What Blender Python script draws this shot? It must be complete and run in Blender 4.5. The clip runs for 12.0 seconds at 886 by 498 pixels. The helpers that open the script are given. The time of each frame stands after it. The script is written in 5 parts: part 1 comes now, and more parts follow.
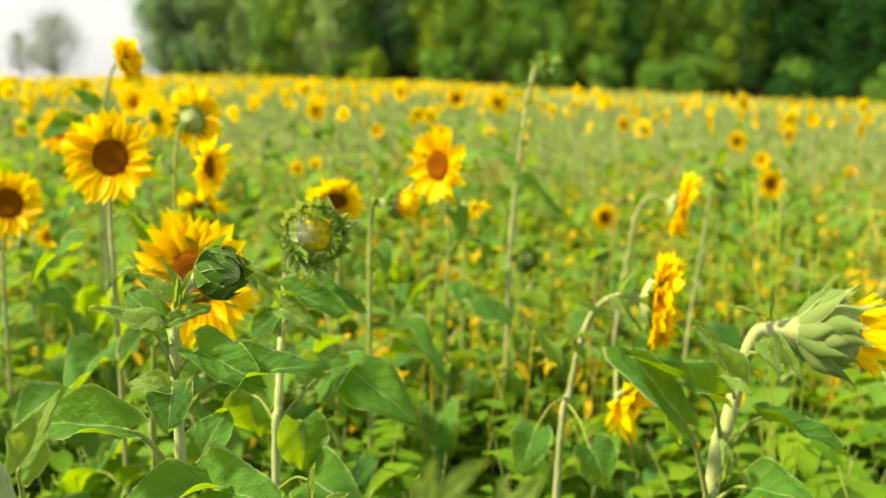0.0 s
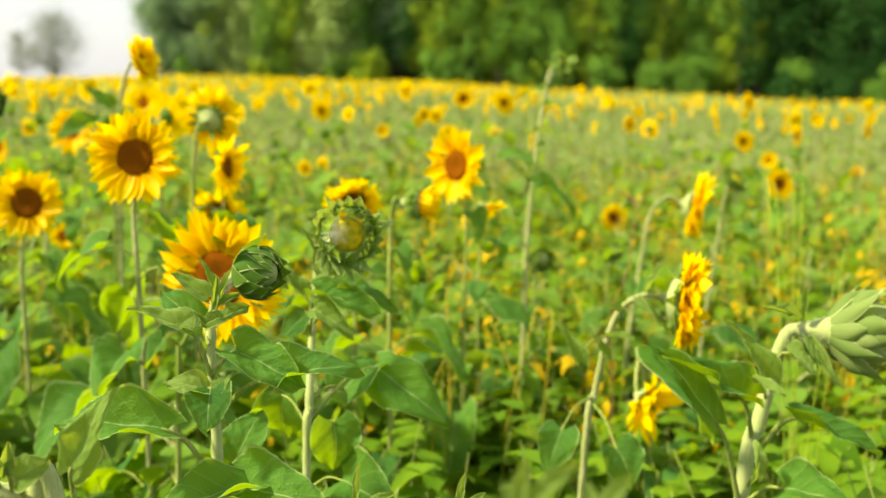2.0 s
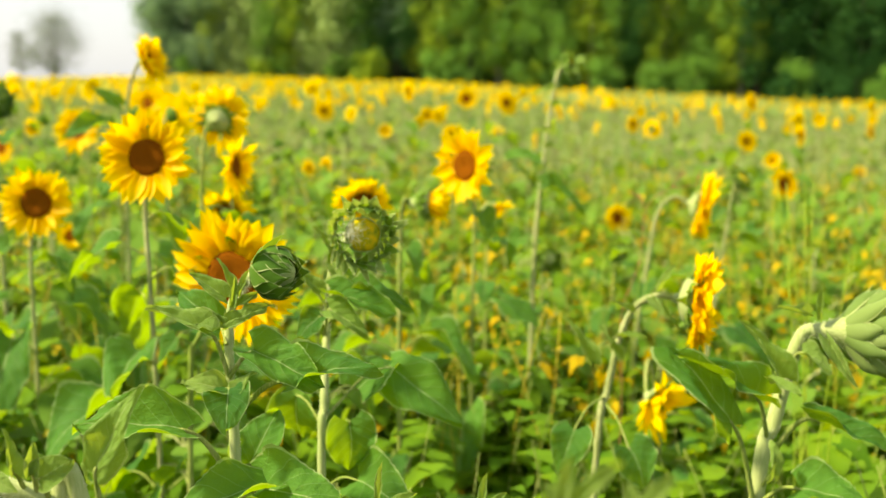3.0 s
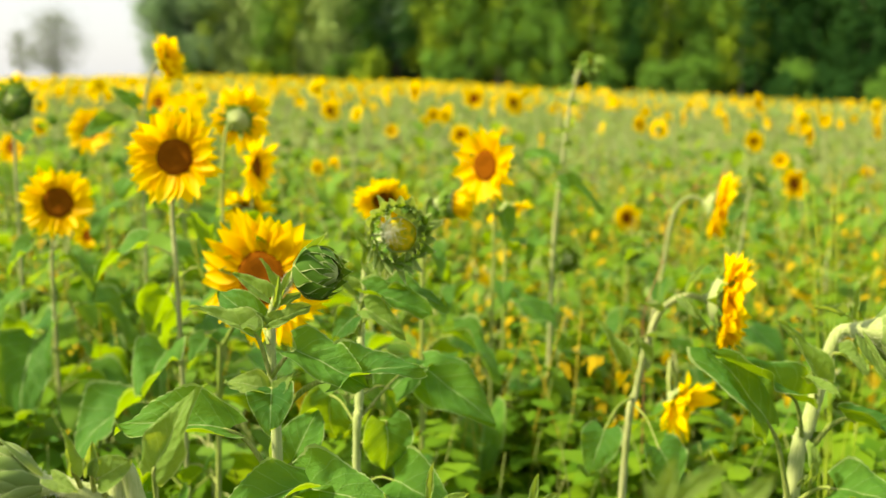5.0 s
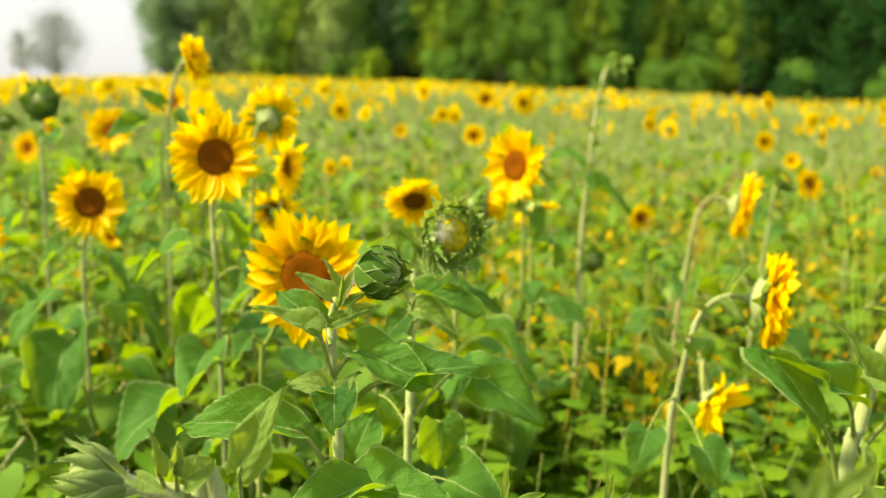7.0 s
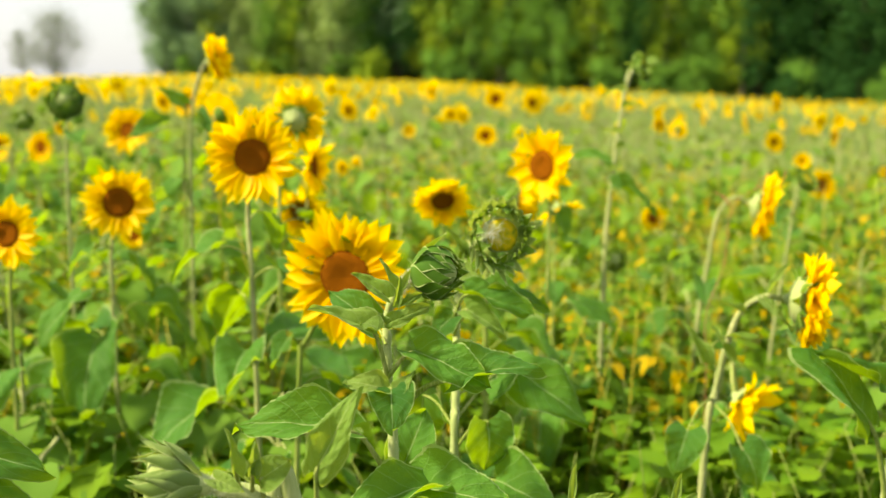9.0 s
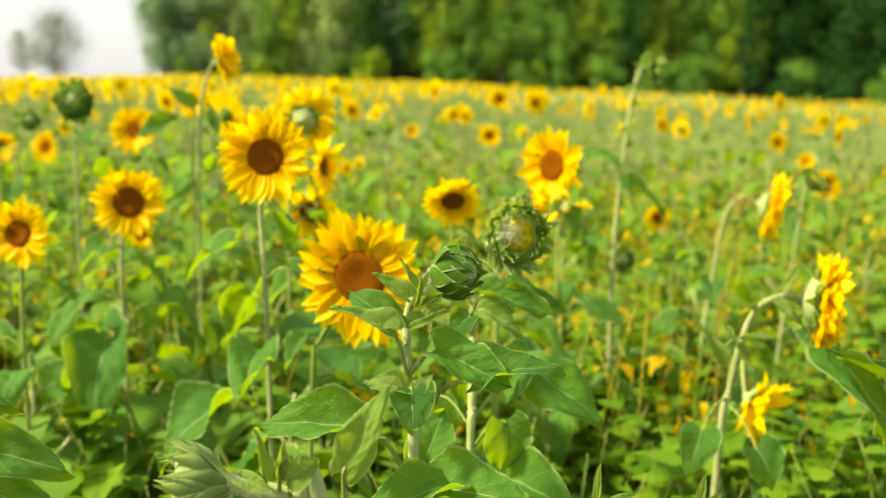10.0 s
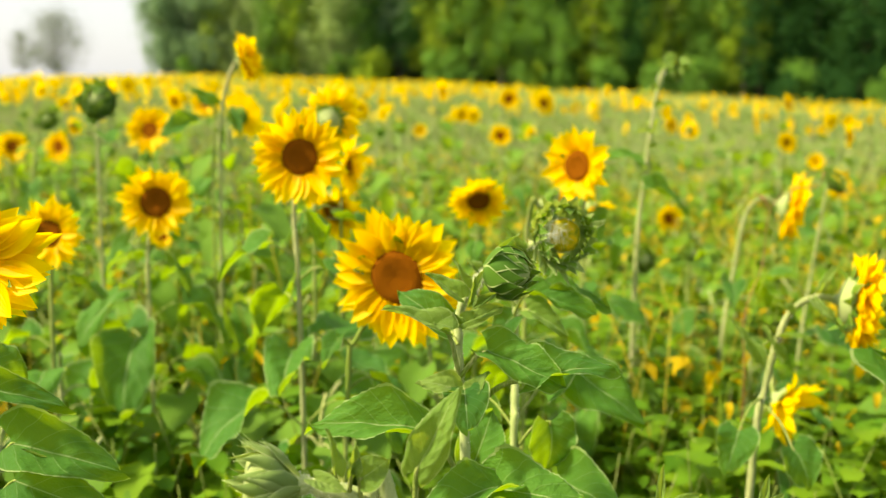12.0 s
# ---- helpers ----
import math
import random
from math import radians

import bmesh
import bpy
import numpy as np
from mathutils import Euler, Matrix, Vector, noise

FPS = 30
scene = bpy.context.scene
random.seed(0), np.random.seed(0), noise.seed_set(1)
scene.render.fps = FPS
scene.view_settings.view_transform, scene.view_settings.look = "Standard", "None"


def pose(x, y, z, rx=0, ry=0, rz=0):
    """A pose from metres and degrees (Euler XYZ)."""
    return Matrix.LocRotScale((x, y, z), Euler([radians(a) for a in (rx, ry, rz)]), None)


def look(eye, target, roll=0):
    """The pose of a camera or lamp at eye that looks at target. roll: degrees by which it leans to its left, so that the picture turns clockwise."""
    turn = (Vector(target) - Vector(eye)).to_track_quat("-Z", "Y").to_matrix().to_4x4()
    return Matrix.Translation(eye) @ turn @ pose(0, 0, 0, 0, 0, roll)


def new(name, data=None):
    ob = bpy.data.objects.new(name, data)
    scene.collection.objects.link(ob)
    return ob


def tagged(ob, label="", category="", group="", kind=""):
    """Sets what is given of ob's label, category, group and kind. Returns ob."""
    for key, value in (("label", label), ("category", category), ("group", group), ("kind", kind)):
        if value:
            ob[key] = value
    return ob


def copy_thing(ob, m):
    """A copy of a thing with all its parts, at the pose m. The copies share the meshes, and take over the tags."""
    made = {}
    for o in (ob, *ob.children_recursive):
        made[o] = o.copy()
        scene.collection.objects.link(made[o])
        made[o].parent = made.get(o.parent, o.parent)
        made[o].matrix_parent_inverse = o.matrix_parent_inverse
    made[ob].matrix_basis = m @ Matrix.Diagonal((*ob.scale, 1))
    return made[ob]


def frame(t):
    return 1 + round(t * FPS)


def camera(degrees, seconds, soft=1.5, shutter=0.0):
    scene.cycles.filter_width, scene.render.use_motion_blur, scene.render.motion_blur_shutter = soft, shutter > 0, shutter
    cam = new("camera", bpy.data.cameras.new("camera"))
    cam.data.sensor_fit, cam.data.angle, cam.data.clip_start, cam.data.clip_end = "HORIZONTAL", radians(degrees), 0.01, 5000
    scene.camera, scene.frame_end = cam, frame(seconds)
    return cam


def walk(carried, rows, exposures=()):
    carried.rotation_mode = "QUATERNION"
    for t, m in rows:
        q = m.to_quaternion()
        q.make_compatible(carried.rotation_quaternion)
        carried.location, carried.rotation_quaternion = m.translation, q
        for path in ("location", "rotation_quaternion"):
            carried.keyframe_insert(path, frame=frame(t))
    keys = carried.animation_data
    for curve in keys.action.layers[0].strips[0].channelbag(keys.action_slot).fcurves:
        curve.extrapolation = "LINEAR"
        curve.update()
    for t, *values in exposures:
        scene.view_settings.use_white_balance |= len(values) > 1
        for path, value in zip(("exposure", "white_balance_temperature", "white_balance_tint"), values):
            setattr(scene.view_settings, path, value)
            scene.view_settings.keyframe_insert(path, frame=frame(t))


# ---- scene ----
# camera: a slow slide to the left, looking slightly down over the field
cam = camera(50.01, 12.0, soft=1.25)
cam.data.dof.use_dof = True
cam.data.dof.focus_distance = 1.22
cam.data.dof.aperture_fstop = 3.3
EYE, PITCH = 1.45, 80.18
ROWS = [
    (0, -0.0000, -0.00),
    (0.5, -0.0167, -0.01),
    (1, -0.0309, -0.01),
    (1.5, -0.0440, -0.02),
    (2, -0.0546, -0.03),
    (2.5, -0.0656, -0.03),
    (3, -0.0808, -0.04),
    (5, -0.1427, -0.07),
    (5.5, -0.1589, -0.08),
    (6, -0.1790, -0.09),
    (6.5, -0.2062, -0.10),
    (7, -0.2330, -0.11),
    (9, -0.3144, -0.15),
    (9.5, -0.3261, -0.16),
    (10, -0.3436, -0.16),
    (10.5, -0.3629, -0.17),
    (11, -0.3804, -0.18),
    (11.5, -0.3991, -0.19),
    (12, -0.4200, -0.20),
]
walk(cam, [(t, pose(x, 0, EYE, PITCH, roll, 0)) for t, x, roll in ROWS], exposures=[(0, 1.39, 7900, 6)])

# light: a bright hazy sky and a veiled sun from the left
SUN_DIR = Vector((-0.64, -0.12, 0.70)).normalized()
world = bpy.data.worlds.new("hazy_sky")
scene.world = world
world.use_nodes = True
wn, wl = world.node_tree.nodes, world.node_tree.links
sky = wn.new("ShaderNodeTexSky")
sky.sky_type = "NISHITA"
sky.sun_disc = False
sky.sun_elevation = math.asin(SUN_DIR.z)
sky.sun_rotation = math.atan2(SUN_DIR.x, SUN_DIR.y)
sky.air_density, sky.dust_density, sky.ozone_density = 1.0, 2.0, 1.0
veil = wn.new("ShaderNodeMix")
veil.data_type = "RGBA"
veil.inputs[0].default_value = 0.80
veil.inputs[7].default_value = (2.66, 2.90, 3.48, 1)
wl.new(sky.outputs[0], veil.inputs[6])
wn["Background"].inputs["Strength"].default_value = 0.125
wl.new(veil.outputs[2], wn["Background"].inputs["Color"])
sun = new("sun", bpy.data.lights.new("sun", "SUN"))
sun.data.energy, sun.data.angle, sun.data.color = 3.9, radians(6), (1.0, 0.91, 0.68)
sun.matrix_world = look(SUN_DIR * 60, (0, 0, 0))

# ---- materials ----
def nodes_of(name):
    m = bpy.data.materials.new(name)
    m.use_nodes = True
    nt = m.node_tree
    return m, nt.nodes, nt.links, nt.nodes["Principled BSDF"], nt.nodes["Material Output"]


def mix_rgb(n, l, fac, a, b, blend="MIX"):
    x = n.new("ShaderNodeMix")
    x.data_type, x.blend_type = "RGBA", blend
    for sock, v in ((x.inputs[0], fac), (x.inputs[6], a), (x.inputs[7], b)):
        if isinstance(v, (int, float)):
            sock.default_value = v
        elif isinstance(v, tuple):
            sock.default_value = (*v, 1)
        else:
            l.new(v, sock)
    return x.outputs[2]


def maths(n, l, op, a, b=0.0, c=0.0):
    x = n.new("ShaderNodeMath")
    x.operation = op
    for sock, v in zip(x.inputs, (a, b, c)):
        if isinstance(v, (int, float)):
            sock.default_value = v
        else:
            l.new(v, sock)
    return x.outputs[0]


def noise_tex(n, l, scale, detail=3.0, coords="Object", rough=0.55):
    tc, x = n.new("ShaderNodeTexCoord"), n.new("ShaderNodeTexNoise")
    x.inputs["Scale"].default_value, x.inputs["Detail"].default_value = scale, detail
    x.inputs["Roughness"].default_value = rough
    l.new(tc.outputs[coords], x.inputs["Vector"])
    return x.outputs["Fac"]


def ramp(n, l, fac, stops):
    x = n.new("ShaderNodeValToRGB")
    e = x.color_ramp.elements
    while len(e) < len(stops):
        e.new(0.5)
    for el, (p, c) in zip(e, stops):
        el.position, el.color = p, (*c, 1)
    l.new(fac, x.inputs[0])
    return x.outputs[0]


def thin(n, l, bsdf, out, colour, amount):
    """Light shining through a thin leaf or petal."""
    t, m = n.new("ShaderNodeBsdfTranslucent"), n.new("ShaderNodeMixShader")
    if isinstance(colour, tuple):
        t.inputs[0].default_value = (*colour, 1)
    else:
        l.new(colour, t.inputs[0])
    m.inputs[0].default_value = amount
    l.new(bsdf.outputs[0], m.inputs[1]), l.new(t.outputs[0], m.inputs[2]), l.new(m.outputs[0], out.inputs[0])


def chance(n, per_island):
    return n.new("ShaderNodeNewGeometry").outputs["Random Per Island"] if per_island else n.new("ShaderNodeObjectInfo").outputs["Random"]


def leaf_material(name, dark, light, shine, veins=True, rim_only=False, per_island=False, amount=0.38, rough=0.7, gloss=0.12, down=0.0):
    m, n, l, b, out = nodes_of(name)
    col = mix_rgb(n, l, chance(n, per_island), dark, light)
    if per_island:
        col = mix_rgb(n, l, maths(n, l, "MULTIPLY", n.new("ShaderNodeObjectInfo").outputs["Random"], 0.4), col, dark)
    blot = noise_tex(n, l, 22.0, 4.0)
    col = mix_rgb(n, l, maths(n, l, "MULTIPLY", blot, 0.55), col, light)
    if rim_only:
        uv, sep = n.new("ShaderNodeUVMap"), n.new("ShaderNodeSeparateXYZ")
        l.new(uv.outputs[0], sep.inputs[0])
        across = maths(n, l, "ABSOLUTE", maths(n, l, "SUBTRACT", sep.outputs[1], 0.5))
        edge = maths(n, l, "MAXIMUM", maths(n, l, "GREATER_THAN", across, 0.44), maths(n, l, "GREATER_THAN", sep.outputs[0], 0.93))
        col = mix_rgb(n, l, maths(n, l, "MULTIPLY", edge, 0.75), col, (0.46, 0.54, 0.24))
    if veins:
        uv, sep = n.new("ShaderNodeUVMap"), n.new("ShaderNodeSeparateXYZ")
        l.new(uv.outputs[0], sep.inputs[0])
        across = maths(n, l, "ABSOLUTE", maths(n, l, "SUBTRACT", sep.outputs[1], 0.5))
        rib = maths(n, l, "LESS_THAN", across, 0.012)
        run = maths(n, l, "SUBTRACT", sep.outputs[0], maths(n, l, "MULTIPLY", across, 0.75))
        saw = maths(n, l, "PINGPONG", maths(n, l, "MULTIPLY", run, 5.5), 0.5)
        side = maths(n, l, "SMOOTH_MIN", maths(n, l, "LESS_THAN", saw, 0.028), 1.0, 0.1)
        rim = maths(n, l, "GREATER_THAN", maths(n, l, "ADD", across, maths(n, l, "MULTIPLY", noise_tex(n, l, 14.0, 2.0), 0.035)), 0.490)
        vein = maths(n, l, "MAXIMUM", maths(n, l, "MAXIMUM", rib, rim), maths(n, l, "MULTIPLY", side, 0.35))
        pale = mix_rgb(n, l, 0.75, col, (0.46, 0.54, 0.26))
        col = mix_rgb(n, l, maths(n, l, "MULTIPLY", vein, 0.65), col, pale)
        bump = n.new("ShaderNodeBump")
        bump.inputs["Strength"].default_value, bump.inputs["Distance"].default_value = 0.8, 0.006
        quilt = maths(n, l, "ADD", maths(n, l, "ADD", maths(n, l, "MULTIPLY", saw, 0.45), maths(n, l, "MULTIPLY", noise_tex(n, l, 42.0, 2.0), 0.5)), maths(n, l, "MULTIPLY", noise_tex(n, l, 9.0, 2.0, "Object"), 0.9))
        l.new(quilt, bump.inputs["Height"]), l.new(bump.outputs[0], b.inputs["Normal"])
    l.new(col, b.inputs["Base Color"])
    b.inputs["Roughness"].default_value = rough
    b.inputs["Specular IOR Level"].default_value = gloss
    b.inputs["Sheen Weight"].default_value, b.inputs["Sheen Roughness"].default_value = down, 0.4
    through_col = mix_rgb(n, l, 0.75, col, shine)
    thin(n, l, b, out, through_col, amount)
    return m


def petal_material(name, per_island=False):
    m, n, l, b, out = nodes_of(name)
    col = mix_rgb(n, l, chance(n, per_island), (0.84, 0.56, 0.002), (0.90, 0.67, 0.003))
    if not per_island:
        uv, sep, wave = n.new("ShaderNodeUVMap"), n.new("ShaderNodeSeparateXYZ"), n.new("ShaderNodeTexWave")
        l.new(uv.outputs[0], sep.inputs[0]), l.new(uv.outputs[0], wave.inputs["Vector"])
        wave.bands_direction = "Y"
        wave.inputs["Scale"].default_value, wave.inputs["Distortion"].default_value = 2.2, 1.5
        base = maths(n, l, "SUBTRACT", 1.0, maths(n, l, "MULTIPLY", sep.outputs[0], 2.2))
        base.node.use_clamp = True
        col = mix_rgb(n, l, maths(n, l, "MULTIPLY", base, 0.50), col, (0.80, 0.42, 0.002))
        bump = n.new("ShaderNodeBump")
        bump.inputs["Strength"].default_value, bump.inputs["Distance"].default_value = 0.2, 0.002
        l.new(wave.outputs["Fac"], bump.inputs["Height"]), l.new(bump.outputs[0], b.inputs["Normal"])
    l.new(col, b.inputs["Base Color"])
    b.inputs["Roughness"].default_value, b.inputs["Specular IOR Level"].default_value = 0.55, 0.25
    thin(n, l, b, out, (1.0, 0.76, 0.004), 0.52)
    return m


def plain_material(name, stops, scale, rough=0.7, bump_scale=0.0, strength=0.4, sheen=0.0, coords="Object", dist=0.003, streak=False):
    m, n, l, b, out = nodes_of(name)
    small, large = noise_tex(n, l, scale, 5.0, coords), noise_tex(n, l, scale * 0.13, 2.0, coords)
    if streak:
        tc, mp, nz = n.new("ShaderNodeTexCoord"), n.new("ShaderNodeMapping"), n.new("ShaderNodeTexNoise")
        mp.inputs["Scale"].default_value = (1, 1, 0.07)
        nz.inputs["Scale"].default_value, nz.inputs["Detail"].default_value = 320.0, 3.0
        l.new(tc.outputs["Object"], mp.inputs[0]), l.new(mp.outputs[0], nz.inputs["Vector"])
        small = nz.outputs["Fac"]
    both = maths(n, l, "ADD", maths(n, l, "MULTIPLY", small, 0.6), maths(n, l, "MULTIPLY", large, 0.4))
    l.new(ramp(n, l, both, stops), b.inputs["Base Color"])
    b.inputs["Roughness"].default_value, b.inputs["Sheen Weight"].default_value = rough, sheen
    b.inputs["Specular IOR Level"].default_value = 0.15
    if bump_scale:
        bump = n.new("ShaderNodeBump")
        bump.inputs["Strength"].default_value, bump.inputs["Distance"].default_value = strength, dist
        l.new(noise_tex(n, l, bump_scale, 4.0, coords), bump.inputs["Height"]), l.new(bump.outputs[0], b.inputs["Normal"])
    return m


def disc_material(name):
    """Brown florets in rings with a darker, slightly green heart."""
    m, n, l, b, out = nodes_of(name)
    tc, vor, sep = n.new("ShaderNodeTexCoord"), n.new("ShaderNodeTexVoronoi"), n.new("ShaderNodeVectorMath")
    vor.inputs["Scale"].default_value = 330.0
    sep.operation = "LENGTH"
    l.new(tc.outputs["Object"], vor.inputs["Vector"]), l.new(tc.outputs["Object"], sep.inputs[0])
    rad = maths(n, l, "MULTIPLY", sep.outputs["Value"], 20.0)
    col = ramp(n, l, rad, [(0.0, (0.25, 0.125, 0.006)), (0.3, (0.28, 0.088, 0.004)), (0.62, (0.36, 0.122, 0.004)), (0.92, (0.58, 0.26, 0.006))])
    col = mix_rgb(n, l, maths(n, l, "MULTIPLY", vor.outputs["Distance"], 45.0), col, (0.21, 0.066, 0.004))
    l.new(col, b.inputs["Base Color"])
    b.inputs["Roughness"].default_value, b.inputs["Specular IOR Level"].default_value = 0.95, 0.03
    bump = n.new("ShaderNodeBump")
    bump.inputs["Strength"].default_value, bump.inputs["Distance"].default_value, bump.invert = 1.0, 0.003, True
    l.new(vor.outputs["Distance"], bump.inputs["Height"]), l.new(bump.outputs[0], b.inputs["Normal"])
    return m


YOUNG = leaf_material("young_leaf", (0.105, 0.220, 0.030), (0.200, 0.320, 0.075), (0.46, 0.60, 0.03), amount=0.42, rough=0.6, gloss=0.18, down=0.06)
LEAF = leaf_material("leaf", (0.016, 0.096, 0.024), (0.070, 0.200, 0.030), (0.44, 0.66, 0.006), amount=0.42, rough=0.6, gloss=0.14)
BRACT = leaf_material("bract", (0.048, 0.145, 0.012), (0.130, 0.245, 0.026), (0.40, 0.58, 0.02), veins=False, rim_only=True, amount=0.30, down=0.06)
DARK_BRACT = leaf_material("dark_bract", (0.030, 0.105, 0.012), (0.078, 0.175, 0.020), (0.36, 0.54, 0.02), veins=False, rim_only=True, amount=0.26, down=0.05)
PALE_BRACT = leaf_material("pale_bract", (0.110, 0.200, 0.045), (0.225, 0.315, 0.105), (0.46, 0.58, 0.05), veins=False, rim_only=True, amount=0.34, down=0.12)
PETAL = petal_material("petal")
DISC = disc_material("disc_florets")
STEM = plain_material("stem", [(0.36, (0.14, 0.22, 0.035)), (0.5, (0.23, 0.30, 0.07)), (0.64, (0.36, 0.38, 0.15))], 60.0, 0.85, 300.0, 0.8, streak=True)
OLD_STEM = plain_material("old_stem", [(0.30, (0.15, 0.21, 0.055)), (0.44, (0.24, 0.29, 0.11)), (0.57, (0.36, 0.39, 0.19)), (0.72, (0.44, 0.40, 0.25))], 45.0, 0.9, 260.0, 1.0, streak=True)
DOWNY = plain_material("downy_stem", [(0.30, (0.23, 0.31, 0.10)), (0.5, (0.32, 0.39, 0.16)), (0.70, (0.42, 0.47, 0.25))], 45.0, 0.9, 300.0, 0.3, streak=True)
FUZZ = plain_material("pale_fuzz", [(0.3, (0.58, 0.61, 0.44)), (0.7, (0.74, 0.76, 0.62))], 80.0, 0.9)
FLORET = plain_material("green_florets", [(0.38, (0.17, 0.23, 0.012)), (0.48, (0.36, 0.34, 0.012)), (0.60, (0.60, 0.42, 0.010))], 90.0, 0.95, 420.0, 1.0)
REDSTEM = plain_material("red_stem", [(0.3, (0.24, 0.09, 0.05)), (0.7, (0.33, 0.17, 0.08))], 60.0, 0.8)
DRY = plain_material("dry_stalk", [(0.3, (0.30, 0.27, 0.02)), (0.7, (0.50, 0.38, 0.05))], 40.0, 0.85)
F_LEAF = leaf_material("field_leaf", (0.036, 0.140, 0.016), (0.165, 0.295, 0.045), (0.42, 0.62, 0.02), veins=False, per_island=True)
# Field leaf paled in colour for distance haze, besides pale undersides and hairy buds
HAZED_LEAF = leaf_material("hazed_field_leaf", (0.060, 0.160, 0.034), (0.240, 0.330, 0.110), (0.40, 0.56, 0.07), veins=False, per_island=True)
F_WEED = leaf_material("weed_leaf", (0.036, 0.145, 0.012), (0.155, 0.275, 0.014), (0.36, 0.48, 0.012), veins=False, per_island=True, amount=0.38)
DRY_LEAF = leaf_material("dry_leaf", (0.36, 0.27, 0.012), (0.60, 0.42, 0.015), (0.7, 0.48, 0.01), veins=False, per_island=True)
F_PETAL = petal_material("field_petal", per_island=True)
SOIL = plain_material("soil", [(0.3, (0.06, 0.045, 0.022)), (0.5, (0.075, 0.085, 0.025)), (0.7, (0.11, 0.085, 0.045))], 3.0, 0.95, 25.0, 0.8, coords="Object", dist=0.03)
BARK = plain_material("bark", [(0.3, (0.05, 0.042, 0.030)), (0.7, (0.12, 0.105, 0.08))], 4.0, 0.9, 9.0, 0.8, dist=0.05)
PALE_BARK = plain_material("pale_bark", [(0.35, (0.22, 0.20, 0.17)), (0.65, (0.42, 0.40, 0.36))], 2.0, 0.8, 9.0, 0.5, dist=0.03)
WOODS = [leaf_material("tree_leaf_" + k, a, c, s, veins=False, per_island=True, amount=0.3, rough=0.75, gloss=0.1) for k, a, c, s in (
    # Deep green, with bluish haze and the wood's shade put into it
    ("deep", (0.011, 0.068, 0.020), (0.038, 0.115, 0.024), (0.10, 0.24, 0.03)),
    ("mid", (0.080, 0.225, 0.040), (0.165, 0.320, 0.055), (0.32, 0.54, 0.04)),
    ("bright", (0.150, 0.280, 0.026), (0.270, 0.370, 0.036), (0.46, 0.60, 0.03)),
    # Leaves lightened in colour to stand for haze over the distant left
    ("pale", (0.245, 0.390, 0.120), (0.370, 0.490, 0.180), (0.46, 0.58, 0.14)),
    # Aerial haze tinted into the leaf colour, for the wood's left and back
    ("haze_blue", (0.115, 0.235, 0.115), (0.205, 0.325, 0.160), (0.32, 0.48, 0.17)),
    # Skyline trees: haze is put in by dulling the leaf colour
    ("haze_grey", (0.090, 0.135, 0.070), (0.165, 0.205, 0.110), (0.22, 0.27, 0.13)))]
F_STEM = plain_material("field_stem", [(0.36, (0.16, 0.23, 0.06)), (0.5, (0.27, 0.32, 0.12)), (0.64, (0.40, 0.42, 0.22))], 45.0, 0.9)
# ---- shapes ----
class Geo:
    """A growing mesh: points, faces, the material of each face, and a flat coordinate a corner."""

    def __init__(self):
        self.v, self.f, self.m, self.uv = [], [], [], []

    def grid(self, rows, mat=0, uvs=None, closed=False):
        """A sheet through rows of points."""
        o, w = len(self.v), len(rows[0])
        for r in rows:
            self.v.extend(tuple(p) for p in r)
        for i in range(len(rows) - 1):
            for j in range(w if closed else w - 1):
                k = (j + 1) % w
                q = (o + i * w + j, o + i * w + k, o + (i + 1) * w + k, o + (i + 1) * w + j)
                self.f.append(q)
                self.m.append(mat)
                if uvs:
                    self.uv.extend((uvs[i][j], uvs[i][k], uvs[i + 1][k], uvs[i + 1][j]))
                else:
                    self.uv.extend(((0, 0),) * 4)

    def put(self, other, mtx=None, mat=0):
        o = len(self.v)
        self.v.extend(tuple(mtx @ Vector(p)) if mtx else p for p in other.v)
        self.f.extend(tuple(i + o for i in q) for q in other.f)
        self.m.extend(k + mat for k in other.m)
        self.uv.extend(other.uv)

    def mesh(self, name, mats, smooth=True):
        me = bpy.data.meshes.new(name)
        me.from_pydata(self.v, [], self.f)
        for m in mats:
            me.materials.append(m)
        me.polygons.foreach_set("material_index", self.m)
        me.polygons.foreach_set("use_smooth", [smooth] * len(self.f))
        layer = me.uv_layers.new(name="UVMap")
        layer.data.foreach_set("uv", [c for p in self.uv for c in p])
        me.update()
        return me

    def arrays(self):
        """Triangles as arrays, for joining many copies."""
        tri, mat = [], []
        for q, m in zip(self.f, self.m):
            for k in range(1, len(q) - 1):
                tri.append((q[0], q[k], q[k + 1]))
                mat.append(m)
        return np.array(self.v, np.float32), np.array(tri, np.int32), np.array(mat, np.int32)


def joined(name, protos, placed, mats, smooth=True):
    """One mesh of many copies: placed holds (index of proto, 4 x 4 matrix)."""
    vs, fs, ms, o = [], [], [], 0
    for k, m in placed:
        v, f, mt = protos[k]
        a = np.array(m, np.float32)
        vs.append(v @ a[:3, :3].T + a[:3, 3])
        fs.append(f + o)
        ms.append(mt)
        o += len(v)
    v, f, mt = np.concatenate(vs), np.concatenate(fs), np.concatenate(ms)
    me = bpy.data.meshes.new(name)
    me.vertices.add(len(v)), me.loops.add(len(f) * 3), me.polygons.add(len(f))
    me.vertices.foreach_set("co", v.ravel())
    me.loops.foreach_set("vertex_index", f.ravel())
    me.polygons.foreach_set("loop_start", np.arange(0, len(f) * 3, 3, dtype=np.int32))
    for m in mats:
        me.materials.append(m)
    me.polygons.foreach_set("material_index", mt)
    me.polygons.foreach_set("use_smooth", np.full(len(f), smooth))
    me.update(calc_edges=True)
    return me


